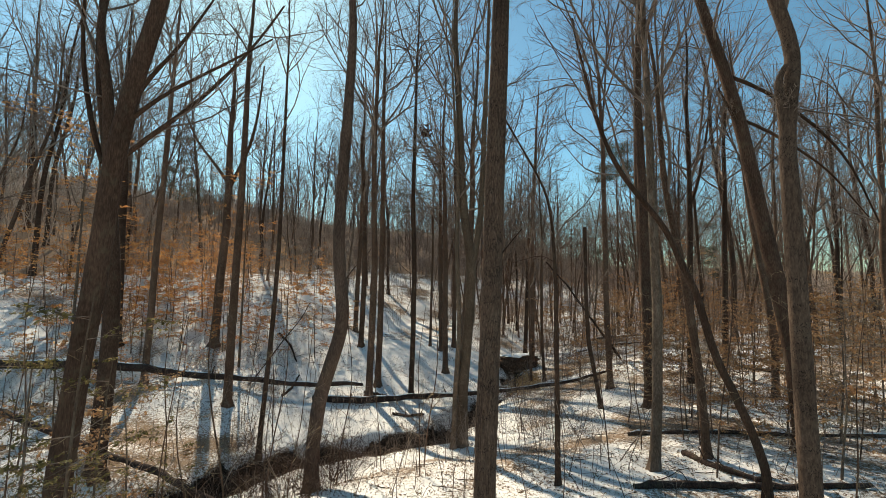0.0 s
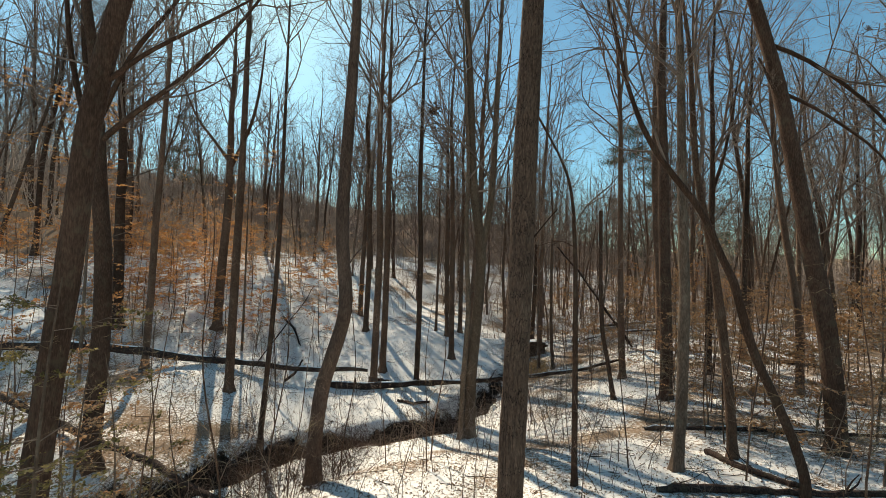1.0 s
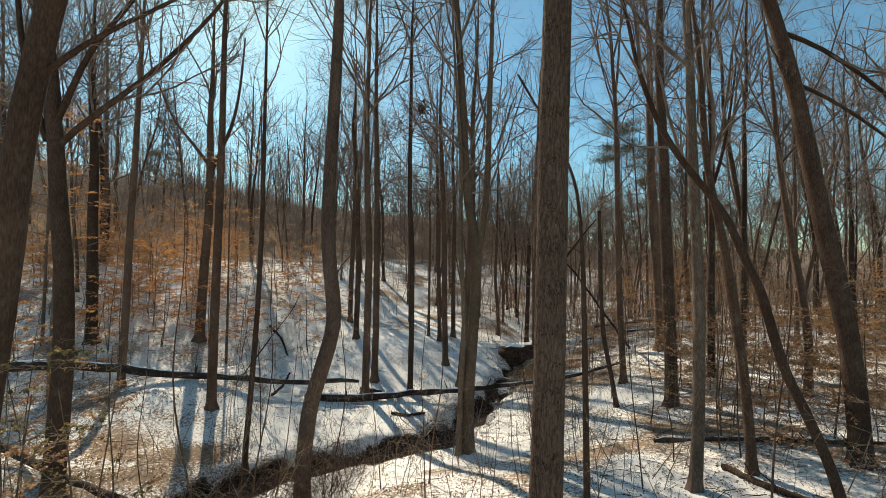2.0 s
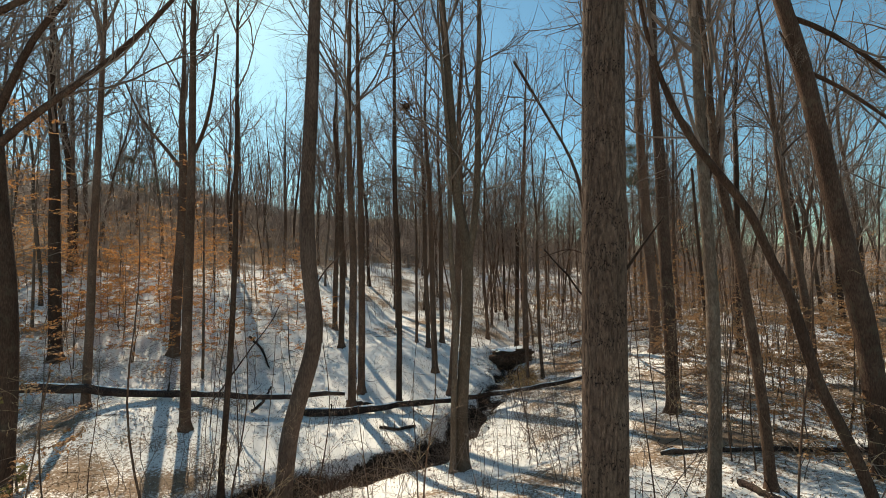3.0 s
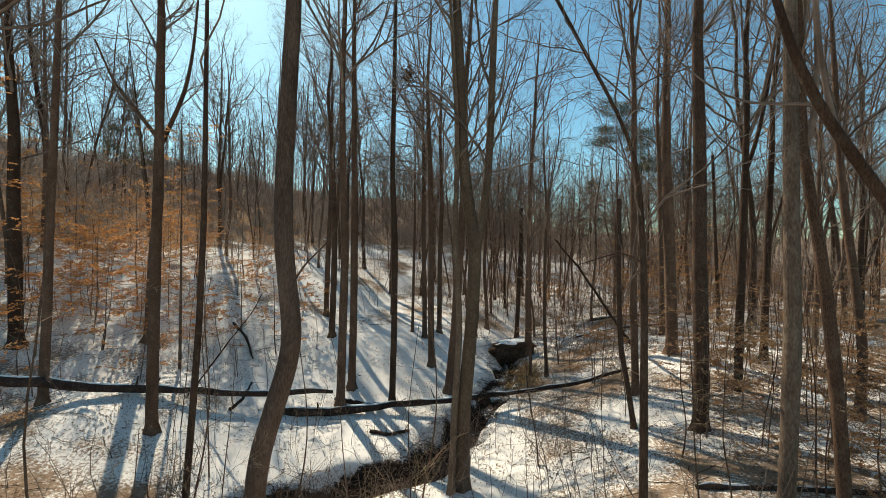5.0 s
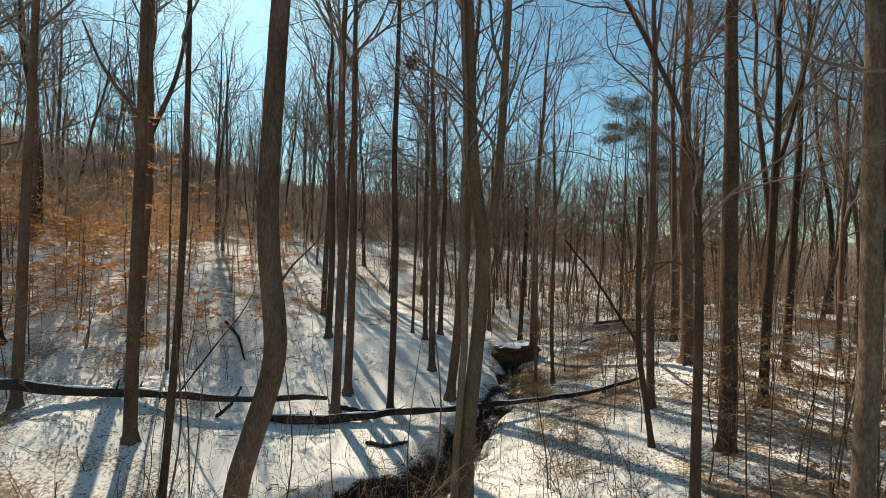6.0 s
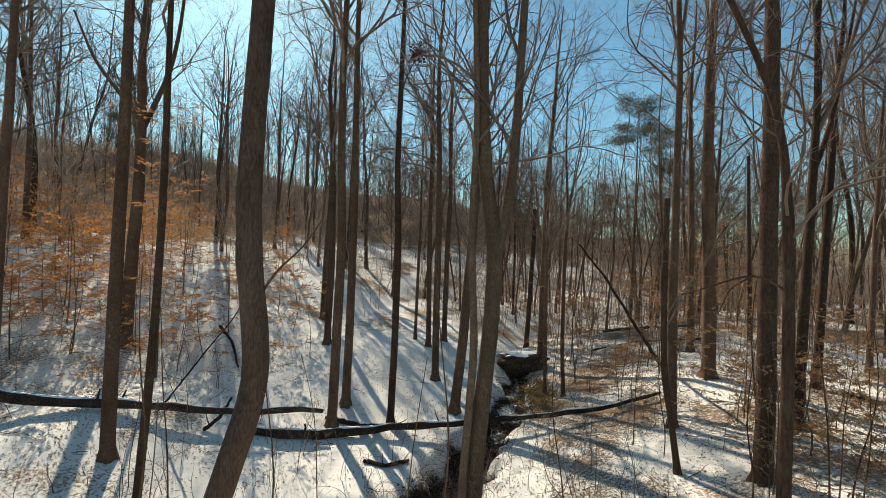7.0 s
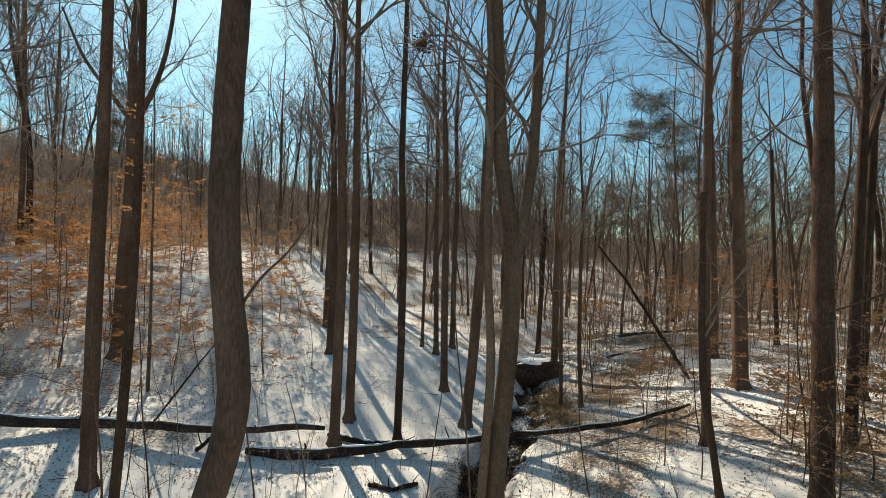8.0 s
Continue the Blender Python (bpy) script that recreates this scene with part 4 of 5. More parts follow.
plant(sap_kinds, scatter(rng, 130, (-30, 32), (8.5, 44), 0.9, sapling_ground), rng, (0.7, 1.2), 0.05)


def drooping_sapling(seed, height):
    """A slender sapling whose pale side branches arch out and hang."""
    rng_ = np.random.default_rng(seed)
    z = np.linspace(-0.1, height, 6)
    pts = np.stack([np.cumsum(rng_.normal(0, 0.12, 6)), np.cumsum(rng_.normal(0, 0.12, 6)), z], 1)
    P = stem_line(pts, 16)
    R = 0.026 * np.linspace(1, 0.25, 16)
    ob = thing("sapling", 0, -30, 0, "slender sapling with pale arching twigs", "sapling", "saplings")
    part("stem", mesh_of("stem", *tubes(P[None], R[None], 7), BARK), ob)
    A, RA = spread(rng_, P[None], R[None], 16, 0.4, 0.98, (40, 80), (0.26, 0.5), 10, -1.1, 0.4, 0.1)
    B, RB = spread(rng_, A, RA, 6, 0.25, 1.0, (25, 60), (0.2, 0.45), 5, -0.4, 0.6, 0.14)
    C, RC = spread(rng_, B, RB, 3, 0.2, 1.0, (25, 60), (0.3, 0.6), 3, -0.1, 0.6, 0.14)
    part("crown", mesh_of("crown", *joined([tubes(A, RA * 0.8, 5, True), tubes(B, np.maximum(RB * 0.7, 0.004), 3, True), tubes(C, np.maximum(RC * 0.6, 0.003), 3, True)]), STRAW), ob)
    return ob


droop = [drooping_sapling(400, 5.6), drooping_sapling(401, 6.6)]
plant(droop, [(-7.2, 7.6), (-5.6, 8.4), (-8.2, 10.4), (7.6, 8.4), (9.6, 10.2), (10.6, 18.0), (6.9, 15.0), (-6.0, 10.2), (-4.6, 11.0), (12.2, 12.6), (9.0, 14.6), (13.6, 15.8), (15.0, 20.5), (11.6, 22.0), (17.5, 17.0), (8.2, 19.0), (14.5, 11.5), (18.5, 23.0)], rng, (0.85, 1.1), 0.05)


# ---- beeches that keep their dead leaves ----
def beech(seed, height, per, label, leaf, low=0.2, reach=(0.35, 0.65), limbs=18, size=0.088):
    rng_ = np.random.default_rng(seed)
    z = np.linspace(-0.1, height, 6)
    pts = np.stack([np.cumsum(rng_.normal(0, 0.10, 6)), np.cumsum(rng_.normal(0, 0.10, 6)), z], 1)
    P = stem_line(pts, 14)
    R = (0.006 * height + 0.008) * np.linspace(1, 0.2, 14)
    ob = thing("beech_sapling", 0, -30, 0, label, "sapling", "beech saplings")
    part("stem", mesh_of("stem", *tubes(P[None], R[None], 6), BARK_PALE), ob)
    A, RA = spread(rng_, P[None], R[None], limbs, low, 0.95, (68, 92), reach, 5, 0.15, 0.45, 0.07)
    B, RB = spread(rng_, A, RA, 7, 0.15, 1.0, (30, 65), (0.25, 0.45), 3, 0.0, 0.6, 0.08)
    B[:, :, 2] = B[:, :1, 2] + (B[:, :, 2] - B[:, :1, 2]) * 0.35  # the sprays lie flat, in layers
    part("crown", mesh_of("crown", *joined([tubes(A, RA, 4, True), tubes(B, np.maximum(RB, 0.004), 3, True)]), TWIG), ob)
    part("foliage", mesh_of("foliage", *leaves_on(rng_, B, per, size), leaf, False), ob, "curled dead leaves still hanging")
    return ob


orange = [beech(300 + j, h, per, "young beech holding curled orange-brown dead leaves", BEECH) for j, (h, per) in enumerate([(5.0, 17), (4.2, 17), (6.2, 17), (3.4, 17)])]
plant(orange, scatter(rng, 34, (-36, -13.5), (31, 52), 2.0, lambda px, py: py > 22 and abs(px) < 1.1 * (py + 2)), rng, (0.75, 1.2), 0.05)
plant([copy_thing(k_, Matrix()) for k_ in orange], scatter(rng, 30, (-38, -19), (34, 51), 1.4, lambda px, py: abs(px) < 1.1 * (py + 2)), rng, (0.7, 1.15), 0.05)
tall = [beech(360, 17.0, 34, "tall young beech with layered orange dead leaves", BEECH, 0.5, (0.16, 0.3), 24, 0.075)]
plant([copy_thing(orange[0], Matrix()), copy_thing(orange[1], Matrix())], [(-21.0, 30.5), (-23.5, 32.0), (-19.0, 31.6), (-25.5, 30.0), (-16.5, 33.0), (-22.0, 35.0), (-18.0, 36.5), (-26.0, 33.5), (-9.6, 34.0), (-20.5, 27.0), (-24.0, 25.5), (-12.6, 36.0), (-11.2, 40.5), (-9.2, 38.0), (-13.0, 33.5), (-8.4, 43.0), (-15.5, 29.5), (-11.0, 45.0)], rng, (0.85, 1.1), 0.05)
plant(tall, [(-19.8, 24.2), (-24.5, 29.0), (-14.5, 31.5), (-27.0, 34.0), (-30.0, 28.0)], rng, (0.9, 1.1), 0.05)
green = [beech(370, 5.6, 16, "shrub with sparse yellow-green leaves", GREEN, 0.35, (0.3, 0.5), 14, 0.055)]
plant(green, [(-7.9, 8.0), (-8.7, 9.6), (-6.3, 7.4), (-7.0, 9.0), (-8.6, 7.2), (-9.4, 8.6)], rng, (0.85, 1.1), 0.05)
sparse = [beech(320 + j, h, per, "young beech with sparse brown dead leaves", RUSSET) for j, (h, per) in enumerate([(5.0, 14), (3.8, 15), (6.5, 12)])]
plant(sparse, scatter(rng, 54, (7, 36), (14, 46), 1.6, lambda px, py: px > 9 or py > 46), rng, (0.7, 1.15), 0.05)
plant([copy_thing(sparse[0], Matrix()), copy_thing(sparse[2], Matrix())], [(-9.6, 10.4), (-8.0, 11.0), (-12.6, 14.6), (-10.4, 12.4), (10.6, 11.6), (12.9, 14.0), (9.4, 16.2), (13.8, 18.4), (-13.8, 18.0)], rng, (0.8, 1.1), 0.05)
plant([copy_thing(k_, Matrix()) for k_ in sparse], scatter(rng, 16, (10.5, 19), (15.5, 27), 1.3, lambda px, py: True), rng, (0.7, 1.1), 0.05)
far_beech = [beech(340 + j, h, per, "distant young beech with dead brown leaves", BEECH) for j, (h, per) in enumerate([(7.0, 7), (5.0, 7)])]
plant(far_beech, scatter(rng, 48, (-45, 45), (36, 66), 2.4, lambda px, py: (px < -15 or px > 14) and abs(px) < 1.0 * py), rng, (0.8, 1.2), 0.05)


# ---- fallen logs ----
def log(pts, r, label, snow=True, taper=0.75, seed=1, stubs=3, mat=None, sit=True):
    """A fallen stem along pts (x, y) or (x, y, z); it lies on the ground where no z is given."""
    rng_ = np.random.default_rng(seed)
    full = np.array([(p[0], p[1], p[2] if len(p) > 2 else spot(p[0], p[1]) + r * 0.7) for p in pts], float)
    L = stem_free(full, 26)
    L += 0.16 * r * rng_.normal(0, 1, (26, 3))
    R = r * np.linspace(1, taper, 26) * (1 + 0.10 * rng_.normal(0, 1, 26))
    R[[0, 25]] *= 0.7
    base = full[0].copy()
    ob = thing("fallen_log", *base, label, "log", "fallen logs")
    V, F = tubes((L - base)[None], R[None], 12)
    caps = []
    for e, j in ((0, 0), (1, 25)):
        V = np.vstack([V, (L[j] - base)[None]])
        ring = np.arange(12) + j * 12
        caps += [(len(V) - 1, ring[t], ring[(t + 1) % 12], ring[(t + 1) % 12]) for t in range(12)]
    part("trunk", mesh_of("trunk", V, np.vstack([F, np.array(caps)]), mat or BARK_LOG), ob)
    for j in range(stubs):
        a = int(rng_.integers(3, 23))
        w = unit(np.array([rng_.normal(), rng_.normal(), abs(rng_.normal()) + 0.3]))
        S_ = lines(rng_, (L[a] - base)[None], w[None], np.array([rng_.uniform(0.3, 1.0)]), 4, 0.0, 0.1)
        part("stub", mesh_of("stub", *tubes(S_, (R[a] * 0.3 * np.linspace(1, 0.5, 4))[None], 6), mat or BARK_LOG), ob)
    if snow:
        # a ragged strip of snow along the top
        k = 90
        t = np.linspace(0, 25, k)
        top = np.stack([np.interp(t, np.arange(26), L[:, c]) for c in range(3)], 1)
        rr = np.interp(t, np.arange(26), R)
        d = unit(np.gradient(top, axis=0))
        w = unit(np.cross(d, np.array([0, 0, 1.0])))
        wide = np.clip(0.20 + 0.36 * value_noise(t, t * 0 + seed, 2.2, 60 + seed) + 0.36 * value_noise(t, t * 0 + seed, 0.55, 61 + seed), 0.02, 0.75)
        rows = []
        for q in (-1, -0.6, 0, 0.6, 1):
            off = q * wide * 0.85
            rows.append(top + w * (off * rr)[:, None] + np.stack([0 * rr, 0 * rr, rr * np.sqrt(np.clip(1 - off ** 2, 0, 1)) + np.where(abs(q) < 0.9, np.minimum(0.035, wide * 0.12), -0.01)], 1) - base)
        V = np.stack(rows, 1).reshape(-1, 3)
        i_ = (np.arange(k - 1)[:, None] * 5 + np.arange(4)[None]).ravel()
        part("snow_cap", mesh_of("snow_cap", V, np.stack([i_, i_ + 1, i_ + 6, i_ + 5], 1), SNOW), ob, "thin strip of snow")
    return ob


log([(-27.0, 23.0), (-19.0, 25.2, 2.95), (-14.9, 26.1, 2.25), (-10.9, 27.0, 1.75), (-9.3, 27.4, 1.45), (-8.4, 27.55, 1.4), (-6.6, 27.7, 1.42), (-4.85, 27.85, 1.42)], 0.29, "long fallen log resting above the slope, snow along its top", seed=1, taper=0.42, stubs=5)
log([(-9.6, 26.8), (-9.2, 27.35, 1.2), (-8.9, 27.8, 1.9)], 0.09, "broken dead stub propping a fallen log", False, 0.6, 2, 3)
log([(-7.9, 27.3), (-5.9, 27.1, 0.55), (-4.0, 27.4, 0.55), (-1.5, 27.9, 0.6), (1.4, 28.3, 0.65), (3.5, 28.4, 0.85), (5.2, 28.2, 1.08), (7.2, 28.05, 1.42), (9.2, 28.0, 1.9), (11.3, 28.0, 2.45)], 0.22, "long dark log fallen across the creek, snow on top", seed=3, taper=0.34, stubs=5)
log([(-4.9, 28.9), (-3.0, 28.6), (-0.6, 28.9)], 0.12, "short thin log lying in the snow", seed=4, stubs=1)
log([(-19.2, 19.1, 2.2), (-15.5, 17.3, 2.1), (-12.9, 16.0, 2.0), (-11.2, 15.1, 2.0), (-8.9, 14.0, 1.95), (-7.4, 13.0, 1.9), (-5.6, 12.0, 1.9)], 0.15, "dark leaning log in the brush", False, 0.6, 5, 4)
log([(7.4, 16.9), (10.0, 15.7), (12.7, 14.9), (16, 14.0)], 0.085, "dark log half sunk in the snow", seed=6, taper=0.7)
log([(8.0, 14.2), (8.2, 12.7), (8.8, 11.7)], 0.10, "broken log with a splintered end", False, 0.7, 7, 2)
log([(5.3, 11.8), (7.0, 11.8), (8.9, 11.3), (11, 11)], 0.10, "thin dark log in the snow", False, 0.7, 8, 3)
log([(16.5, 46.2), (19.5, 45.6), (24, 45)], 0.16, "fallen log on the snowy flat", seed=9)
log([(13, 40.5), (17, 40), (21, 39.0)], 0.12, "thin fallen log on the snowy flat", seed=10)
log([(18.6, 26.2), (19.2, 24.8), (20.2, 23)], 0.12, "fallen log on the leaf-strewn flat", seed=11)
log([(13.4, 31.4), (11.0, 30.4, 5.4), (9.0, 29.6, 7.8), (7.3, 29.0, 9.5)], 0.10, "dead stem leaning on other trees", False, 0.5, 12, 4)
log([(-11.7, 27.0, 1.5), (-10.75, 27.05, 2.8), (-9.7, 27.1, 4.3), (-8.75, 27.15, 5.5), (-8.2, 27.2, 6.6)], 0.045, "thin dead branch leaning up from a fallen log", False, 0.4, 15, 5)
log([(-13.5, 36.5), (-12.0, 35.0), (-10.8, 33.0)], 0.10, "small branch lying in the snow", False, 0.5, 13, 2)
log([(-2.6, 25.4), (-1.7, 25.1), (-0.8, 25.6)], 0.10, "dark broken wood by the creek bank", False, 0.7, 14, 2)


# ---- the upturned root plate beside the creek ----
def root_plate(x, y, wide, high, seed):
    """A broad, ragged wall of earth and roots with a flat top under snow, undercut at its foot."""
    rng_ = np.random.default_rng(seed)
    zg = spot(x, y - 0.9)
    ob = thing("root_plate", x, y, zg, "upturned root plate of dark earth with snow on top", "root plate")
    nu, nv = 48, 22
    u = np.linspace(0, 2 * np.pi, nu, endpoint=False)
    v = np.linspace(0.02, np.pi - 0.02, nv)
    U, W_ = np.meshgrid(u, v)
    k = 1 + 0.20 * value_noise(U * 2, W_ * 3, 0.6, seed) + 0.17 * value_noise(U * 2, W_ * 3, 0.22, seed + 1) + 0.12 * value_noise(U * 5, W_ * 6, 0.2, seed + 2)
    square = np.abs(np.cos(W_)) ** 0.55 * np.sign(np.cos(W_))
    body = np.sin(W_) ** 0.6
    lean = 1 + 0.08 * square  # the top hangs over the foot
    V = np.stack([wide / 2 * body * np.sign(np.cos(U)) * np.abs(np.cos(U)) ** 0.8 * k * lean, 0.75 * body * np.sin(U) * k * lean, high * 0.45 + high / 2 * square * (0.9 + 0.1 * k)], -1)
    V[..., 2] += 0.16 * high * V[..., 0] / wide  # one end stands higher
    V = V.reshape(-1, 3)
    a = (np.arange(nv - 1)[:, None] * nu + np.arange(nu)[None]).ravel()
    c = (np.arange(nv - 1)[:, None] * nu + (np.arange(nu)[None] + 1) % nu).ravel()
    part("earth", mesh_of("earth", V, np.stack([a, a + nu, c + nu, c], 1), EARTH), ob)
    front = V[V[:, 1] < 0.1]
    st = front[rng_.integers(0, len(front), 90)] * 0.92
    Q = lines(rng_, st, unit(st - np.array([0, 0.4, high * 0.5])) * np.array([0.8, 1, 0.7]) + rng_.normal(0, 0.45, st.shape), rng_.uniform(0.25, 0.95, 90), 6, -0.5, 0.28)
    for q in range(90):
        part("root", mesh_of("root", *tubes(Q[q:q + 1], (rng_.uniform(0.008, 0.03) * np.linspace(1, 0.3, 6))[None], 5), BARK_DARK), ob)
    # a ragged sheet of snow over the flat top
    sel = np.linspace(0, 2 * np.pi, 40, endpoint=False)
    rad = 0.9 + 0.14 * np.sin(sel * 3 + 1) + 0.12 * np.sin(sel * 7) + 0.09 * np.sin(sel * 13 + 2)
    rings = []
    for f in (0.02, 0.4, 0.75, 1.0):
        px, py = wide * 0.50 * f * np.cos(sel) * rad, 0.12 + 0.78 * f * np.sin(sel) * rad
        rings.append(np.stack([px, py, high * 0.985 + 0.03 - 0.13 * f ** 4 + 0.05 * np.sin(sel * 5) * f + 0.16 * high * px / wide], 1))
    V = np.concatenate(rings)
    a = (np.arange(3)[:, None] * 40 + np.arange(40)[None]).ravel()
    c = (np.arange(3)[:, None] * 40 + (np.arange(40)[None] + 1) % 40).ravel()
    part("snow_cap", mesh_of("snow_cap", V, np.stack([a, a + 40, c + 40, c], 1), SNOW), ob, "sheet of snow")
    return ob


root_plate(7.3, 39.3, 3.3, 1.7, 71)


# ---- pines far off ----
def pine(x, y, height, seed, low=0.55):
    rng_ = np.random.default_rng(seed)
    zg = spot(x, y)
    ob = thing("pine_tree", x, y, zg - 0.1, "tall pine with an open dark green crown", "pine tree", "pines")
    P = stem_line(np.array([(0, 0, -0.2), (0.1, 0, height * 0.5), (0.0, 0.1, height)]), 14)
    R = 0.2 * np.linspace(1, 0.15, 14)
    part("trunk", stem_mesh("trunk", P, R, 8, BARK, seed), ob)
    A, RA = spread(rng_, P[None], R[None], 20, low, 1.0, (60, 92), (0.10, 0.25), 5, 0.2, 0.35, 0.1)
    B, RB = spread(rng_, A, RA, 6, 0.35, 1.0, (25, 60), (0.25, 0.5), 3, 0.3, 0.6)
    part("crown", mesh_of("crown", *joined([tubes(A, RA, 4), tubes(B, RB, 3)]), TWIG), ob)
    c = np.concatenate([B[:, 1:].reshape(-1, 3), A[:, 2:].reshape(-1, 3)])
    c = np.repeat(c, 40, 0) + rng_.normal(0, 0.50, (len(c) * 40, 3)) * np.array([1, 1, 0.28])
    w = unit(rng_.normal(0, 1, c.shape) + np.array([0, 0, 0.4]))
    q = unit(np.cross(w, rng_.normal(0, 1, c.shape))) * 0.017
    V = np.stack([c - q, c + q, c + q * 0.3 + w * 0.24, c - q * 0.3 + w * 0.24], 1).reshape(-1, 3)
    part("foliage", mesh_of("foliage", V, np.arange(len(V)).reshape(-1, 4), NEEDLE, False), ob, "clumps of green needles")
    return ob


pine(22.0, 52.0, 24, 81, 0.76)
pine(27.5, 55.0, 21, 82, 0.74)
pine(49, 74, 20, 83, 0.3)
pine(56, 70, 18, 84, 0.25)
pine(36, 92, 19, 86, 0.35)
pine(44, 98, 17, 87, 0.3)
pine(-52, 84, 20, 85, 0.35)


# ---- what lies on the ground ----
def place_flat(rng_, n, box, weight):
    p = np.stack([rng_.uniform(box[0], box[1], n * 3), rng_.uniform(box[2], box[3], n * 3)], 1)
    return p[rng_.uniform(0, 1, len(p)) < weight(p[:, 0], p[:, 1])][:n]


def litter_weight(x, y):
    d, side_ = creek_distance(x, y)
    clean_ = np.exp(-(((x + 2.6) / 7.2) ** 2 + ((y - 30) / 14.5) ** 2) ** 2)
    return np.clip(0.45 + 0.5 * value_noise(x, y, 2.6, 21) + 0.4 * value_noise(x, y, 0.9, 23) - 0.30 * clean_, 0.03, 1) * (d > 0.9)


rng = np.random.default_rng(90)
p = place_flat(rng, 56000, (-24, 26, 9, 46), litter_weight)
m = len(p)
c = np.stack([p[:, 0], p[:, 1], land(p[:, 0], p[:, 1]) + 0.015], 1)
a = rng.uniform(0, 6.28, m)
fw = np.stack([np.cos(a), np.sin(a), rng.normal(0, 0.35, m)], 1)
sd = np.stack([-np.sin(a), np.cos(a), rng.normal(0, 0.35, m)], 1)
L = rng.uniform(0.035, 0.095, m)[:, None]
V = np.stack([c - fw * L * 0.5, c + sd * L * 0.32 + np.array([0, 0, 0.015]), c + fw * L * 0.5, c - sd * L * 0.32 + np.array([0, 0, 0.02])], 1).reshape(-1, 3)
tagged(new("fallen_leaves", mesh_of("fallen_leaves", V, np.arange(4 * m).reshape(m, 4), LITTER, False)), "brown fallen leaves strewn over the snow", "leaves", kind="stuff")

p = place_flat(rng, 3000, (-22, 24, 9, 40), lambda x, y: np.clip(litter_weight(x, y) + 0.15, 0, 1))
m = len(p)
P = lines(rng, np.stack([p[:, 0], p[:, 1], land(p[:, 0], p[:, 1]) - 0.02], 1), np.array([[0, 0, 1.0]]) + rng.normal(0, 0.35, (m, 3)), rng.uniform(0.15, 0.95, m), 4, -0.2, 0.15)
V, F = tubes(P, np.full((m, 4), 0.0045) * np.linspace(1, 0.5, 4)[None], 3)
tagged(new("weed_stalks", mesh_of("weed_stalks", V, F, STRAW)), "dry weed stalks poking through the snow", "weeds", kind="stuff")

# sticks on the ground
p = place_flat(rng, 650, (-22, 24, 10, 46), lambda x, y: np.clip(litter_weight(x, y) + 0.2, 0, 1))
m = len(p)
P = lines(rng, np.stack([p[:, 0], p[:, 1], land(p[:, 0], p[:, 1]) + 0.02], 1), np.concatenate([rng.normal(0, 1, (m, 2)), rng.normal(0, 0.04, (m, 1))], 1), rng.uniform(0.3, 1.7, m), 5, 0.0, 0.26)
P[:, :, 2] = land(P[:, :, 0], P[:, :, 1]) + 0.03
V, F = tubes(P, rng.uniform(0.005, 0.018, (m, 1)) * np.linspace(1, 0.4, 5)[None], 4)
tagged(new("fallen_sticks", mesh_of("fallen_sticks", V, F, BARK_DARK)), "dark fallen sticks lying on the snow", "sticks", kind="stuff")

# grass and roots that hang over the creek's banks
t = rng.uniform(5, 15.6, 1500)
j = t.astype(int)
f = (t - j)[:, None]
q = CREEK[j] * (1 - f) + CREEK[j + 1] * f
nrm = unit(CREEK[j + 1] - CREEK[j])
nrm = np.stack([-nrm[:, 1], nrm[:, 0]], 1)
sg = np.sign(rng.normal(0, 1, 1500))[:, None]
q = q + nrm * sg * rng.uniform(0.6, 1.5, (1500, 1))
way = np.concatenate([-nrm * sg * rng.uniform(0.2, 1.2, (1500, 1)) + rng.normal(0, 0.5, (1500, 2)), rng.uniform(0.1, 1.0, (1500, 1))], 1)
P = lines(rng, np.stack([q[:, 0], q[:, 1], land(q[:, 0], q[:, 1])], 1), way, rng.uniform(0.3, 1.3, 1500), 6, -1.4, 0.15)
V, F = tubes(P, rng.uniform(0.004, 0.010, (1500, 1)) * np.linspace(1, 0.4, 6)[None], 3)
tagged(new("bank_roots", mesh_of("bank_roots", V, F, BARK_DARK)), "dry grass and roots hanging over the creek banks", "roots", kind="stuff")

# brambles along the near bend of the creek
k = 900
t = rng.uniform(4.6, 12.4, k)
j = t.astype(int)
f = (t - j)[:, None]
q = CREEK[j] * (1 - f) + CREEK[j + 1] * f + rng.normal(0, 0.9, (k, 2))
P = lines(rng, np.stack([q[:, 0], q[:, 1], land(q[:, 0], q[:, 1]) - 0.03], 1), np.concatenate([rng.normal(0, 0.8, (k, 2)), rng.uniform(0.5, 1.4, (k, 1))], 1), rng.uniform(0.6, 2.4, k), 8, -2.2, 0.12)
A, RA = spread(rng, P, np.full((k, 8), 0.012), 3, 0.2, 0.9, (30, 70), (0.2, 0.45), 3, -0.3, 0.7)
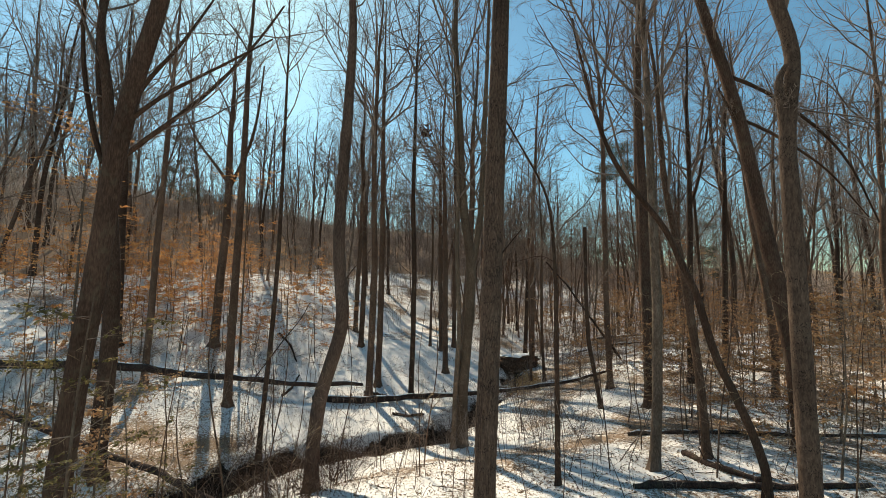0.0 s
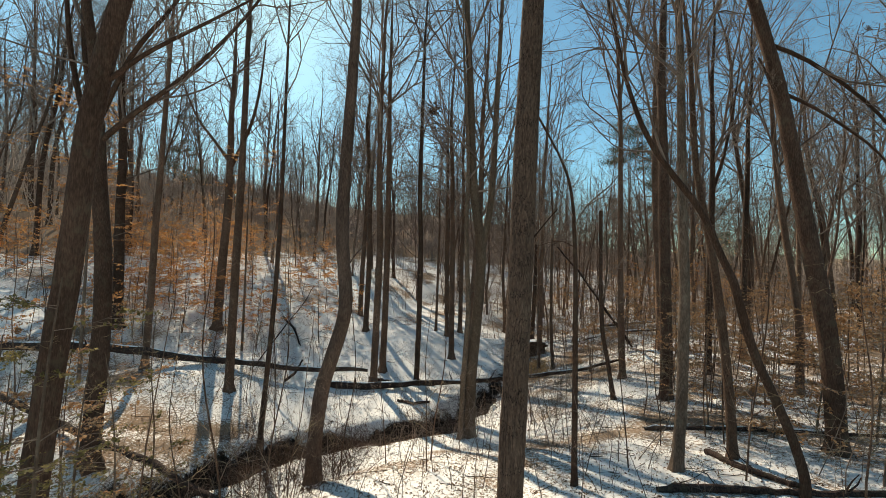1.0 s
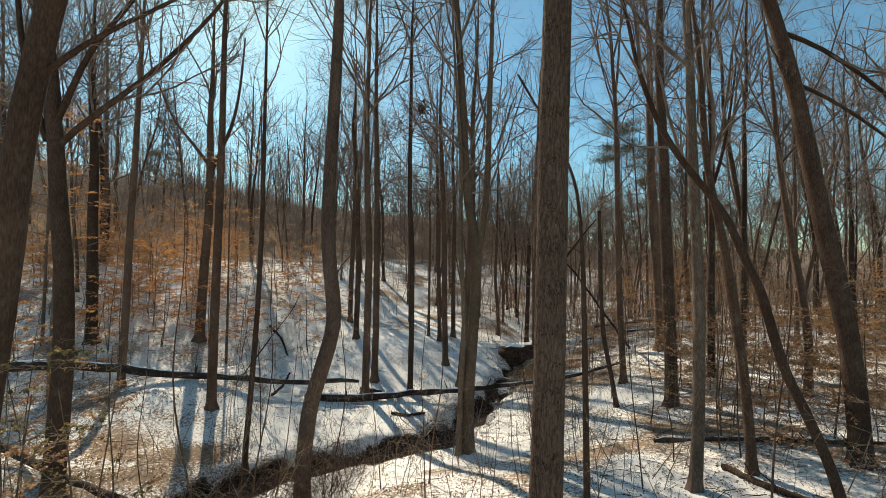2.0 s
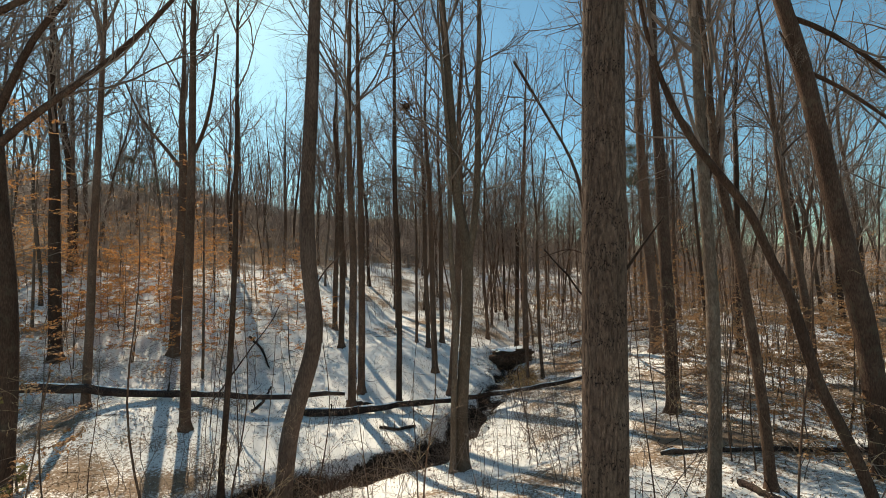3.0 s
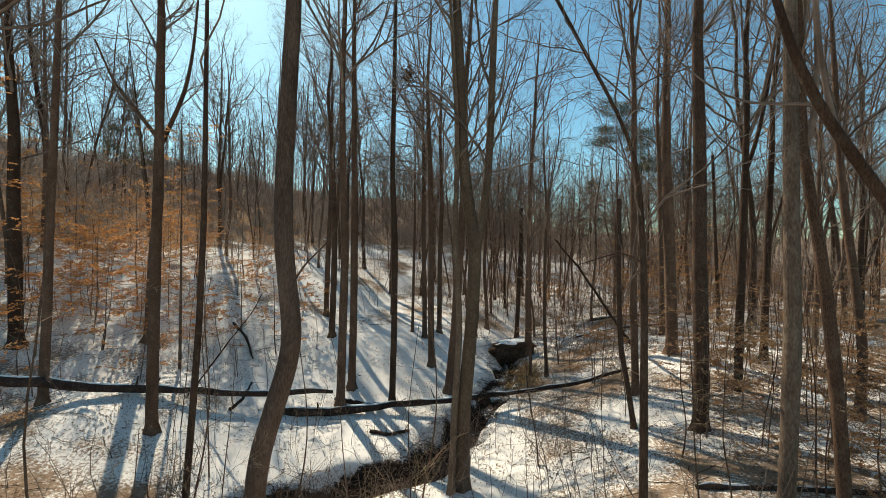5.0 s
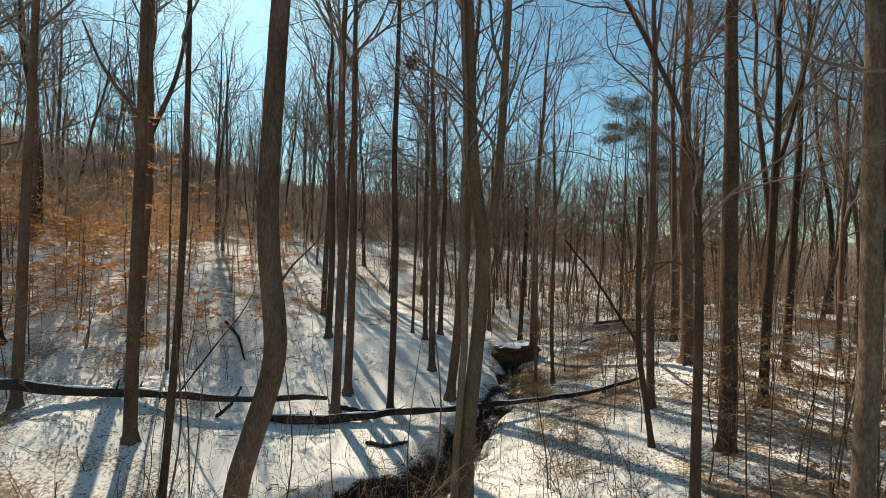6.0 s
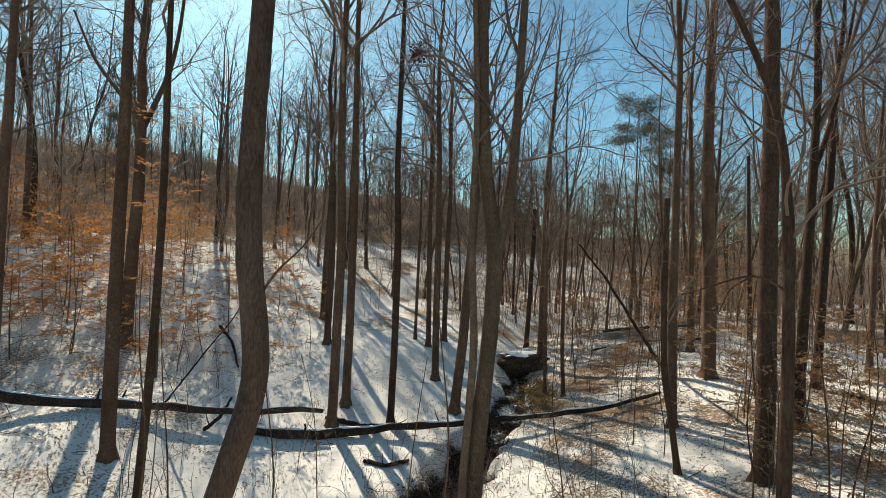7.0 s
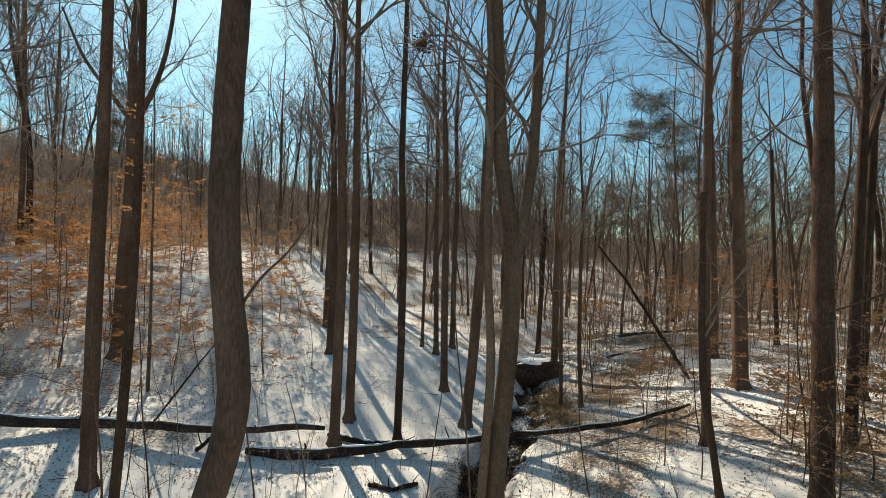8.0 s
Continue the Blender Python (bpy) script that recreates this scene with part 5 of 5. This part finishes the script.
V, F = joined([tubes(P, rng.uniform(0.006, 0.013, (k, 1)) * np.linspace(1, 0.4, 8)[None], 4, True), tubes(A, np.maximum(RA * 0.6, 0.004), 3, True)])
tagged(new("brambles", mesh_of("brambles", V, F, TWIG)), "tangled bare brambles along the creek", "brambles", kind="stuff")

# leaves drifted against the bank below the root plate
m = 4600
p = rng.normal(0, 1, m)
p = np.stack([6.9 + 0.28 * p + rng.normal(0, 0.55, m), 34.3 + 1.7 * p], 1)
c = np.stack([p[:, 0], p[:, 1], land(p[:, 0], p[:, 1]) + rng.uniform(0.02, 0.16, m)], 1)
fw = unit(rng.normal(0, 1, (m, 3)))
sd = unit(np.cross(fw, rng.normal(0, 1, (m, 3))))
L = rng.uniform(0.08, 0.17, m)[:, None]
V = np.stack([c - fw * L * 0.5, c + sd * L * 0.32, c + fw * L * 0.5, c - sd * L * 0.32], 1).reshape(-1, 3)
tagged(new("leaf_drift", mesh_of("leaf_drift", V, np.arange(4 * m).reshape(m, 4), STRAW_LEAF, False)), "drift of pale brown leaves on the creek bank", "leaves", kind="stuff")

# dark wet leaves in the creek's bed and on its banks
m = 3800
t = rng.uniform(4.0, 15.8, m)
j = t.astype(int)
f = (t - j)[:, None]
p = CREEK[j] * (1 - f) + CREEK[j + 1] * f + rng.normal(0, 0.55, (m, 2))
c = np.stack([p[:, 0], p[:, 1], land(p[:, 0], p[:, 1]) + rng.uniform(0.01, 0.06, m)], 1)
fw = unit(rng.normal(0, 1, (m, 3)) * np.array([1, 1, 0.6]))
sd = unit(np.cross(fw, rng.normal(0, 0.5, (m, 3)) + np.array([0, 0, 1.0])))
L = rng.uniform(0.06, 0.16, m)[:, None]
V = np.stack([c - fw * L * 0.5, c + sd * L * 0.32, c + fw * L * 0.5, c - sd * L * 0.32], 1).reshape(-1, 3)
tagged(new("wet_leaves", mesh_of("wet_leaves", V, np.arange(4 * m).reshape(m, 4), DEAD, False)), "dark wet leaves along the creek bed", "leaves", kind="stuff")
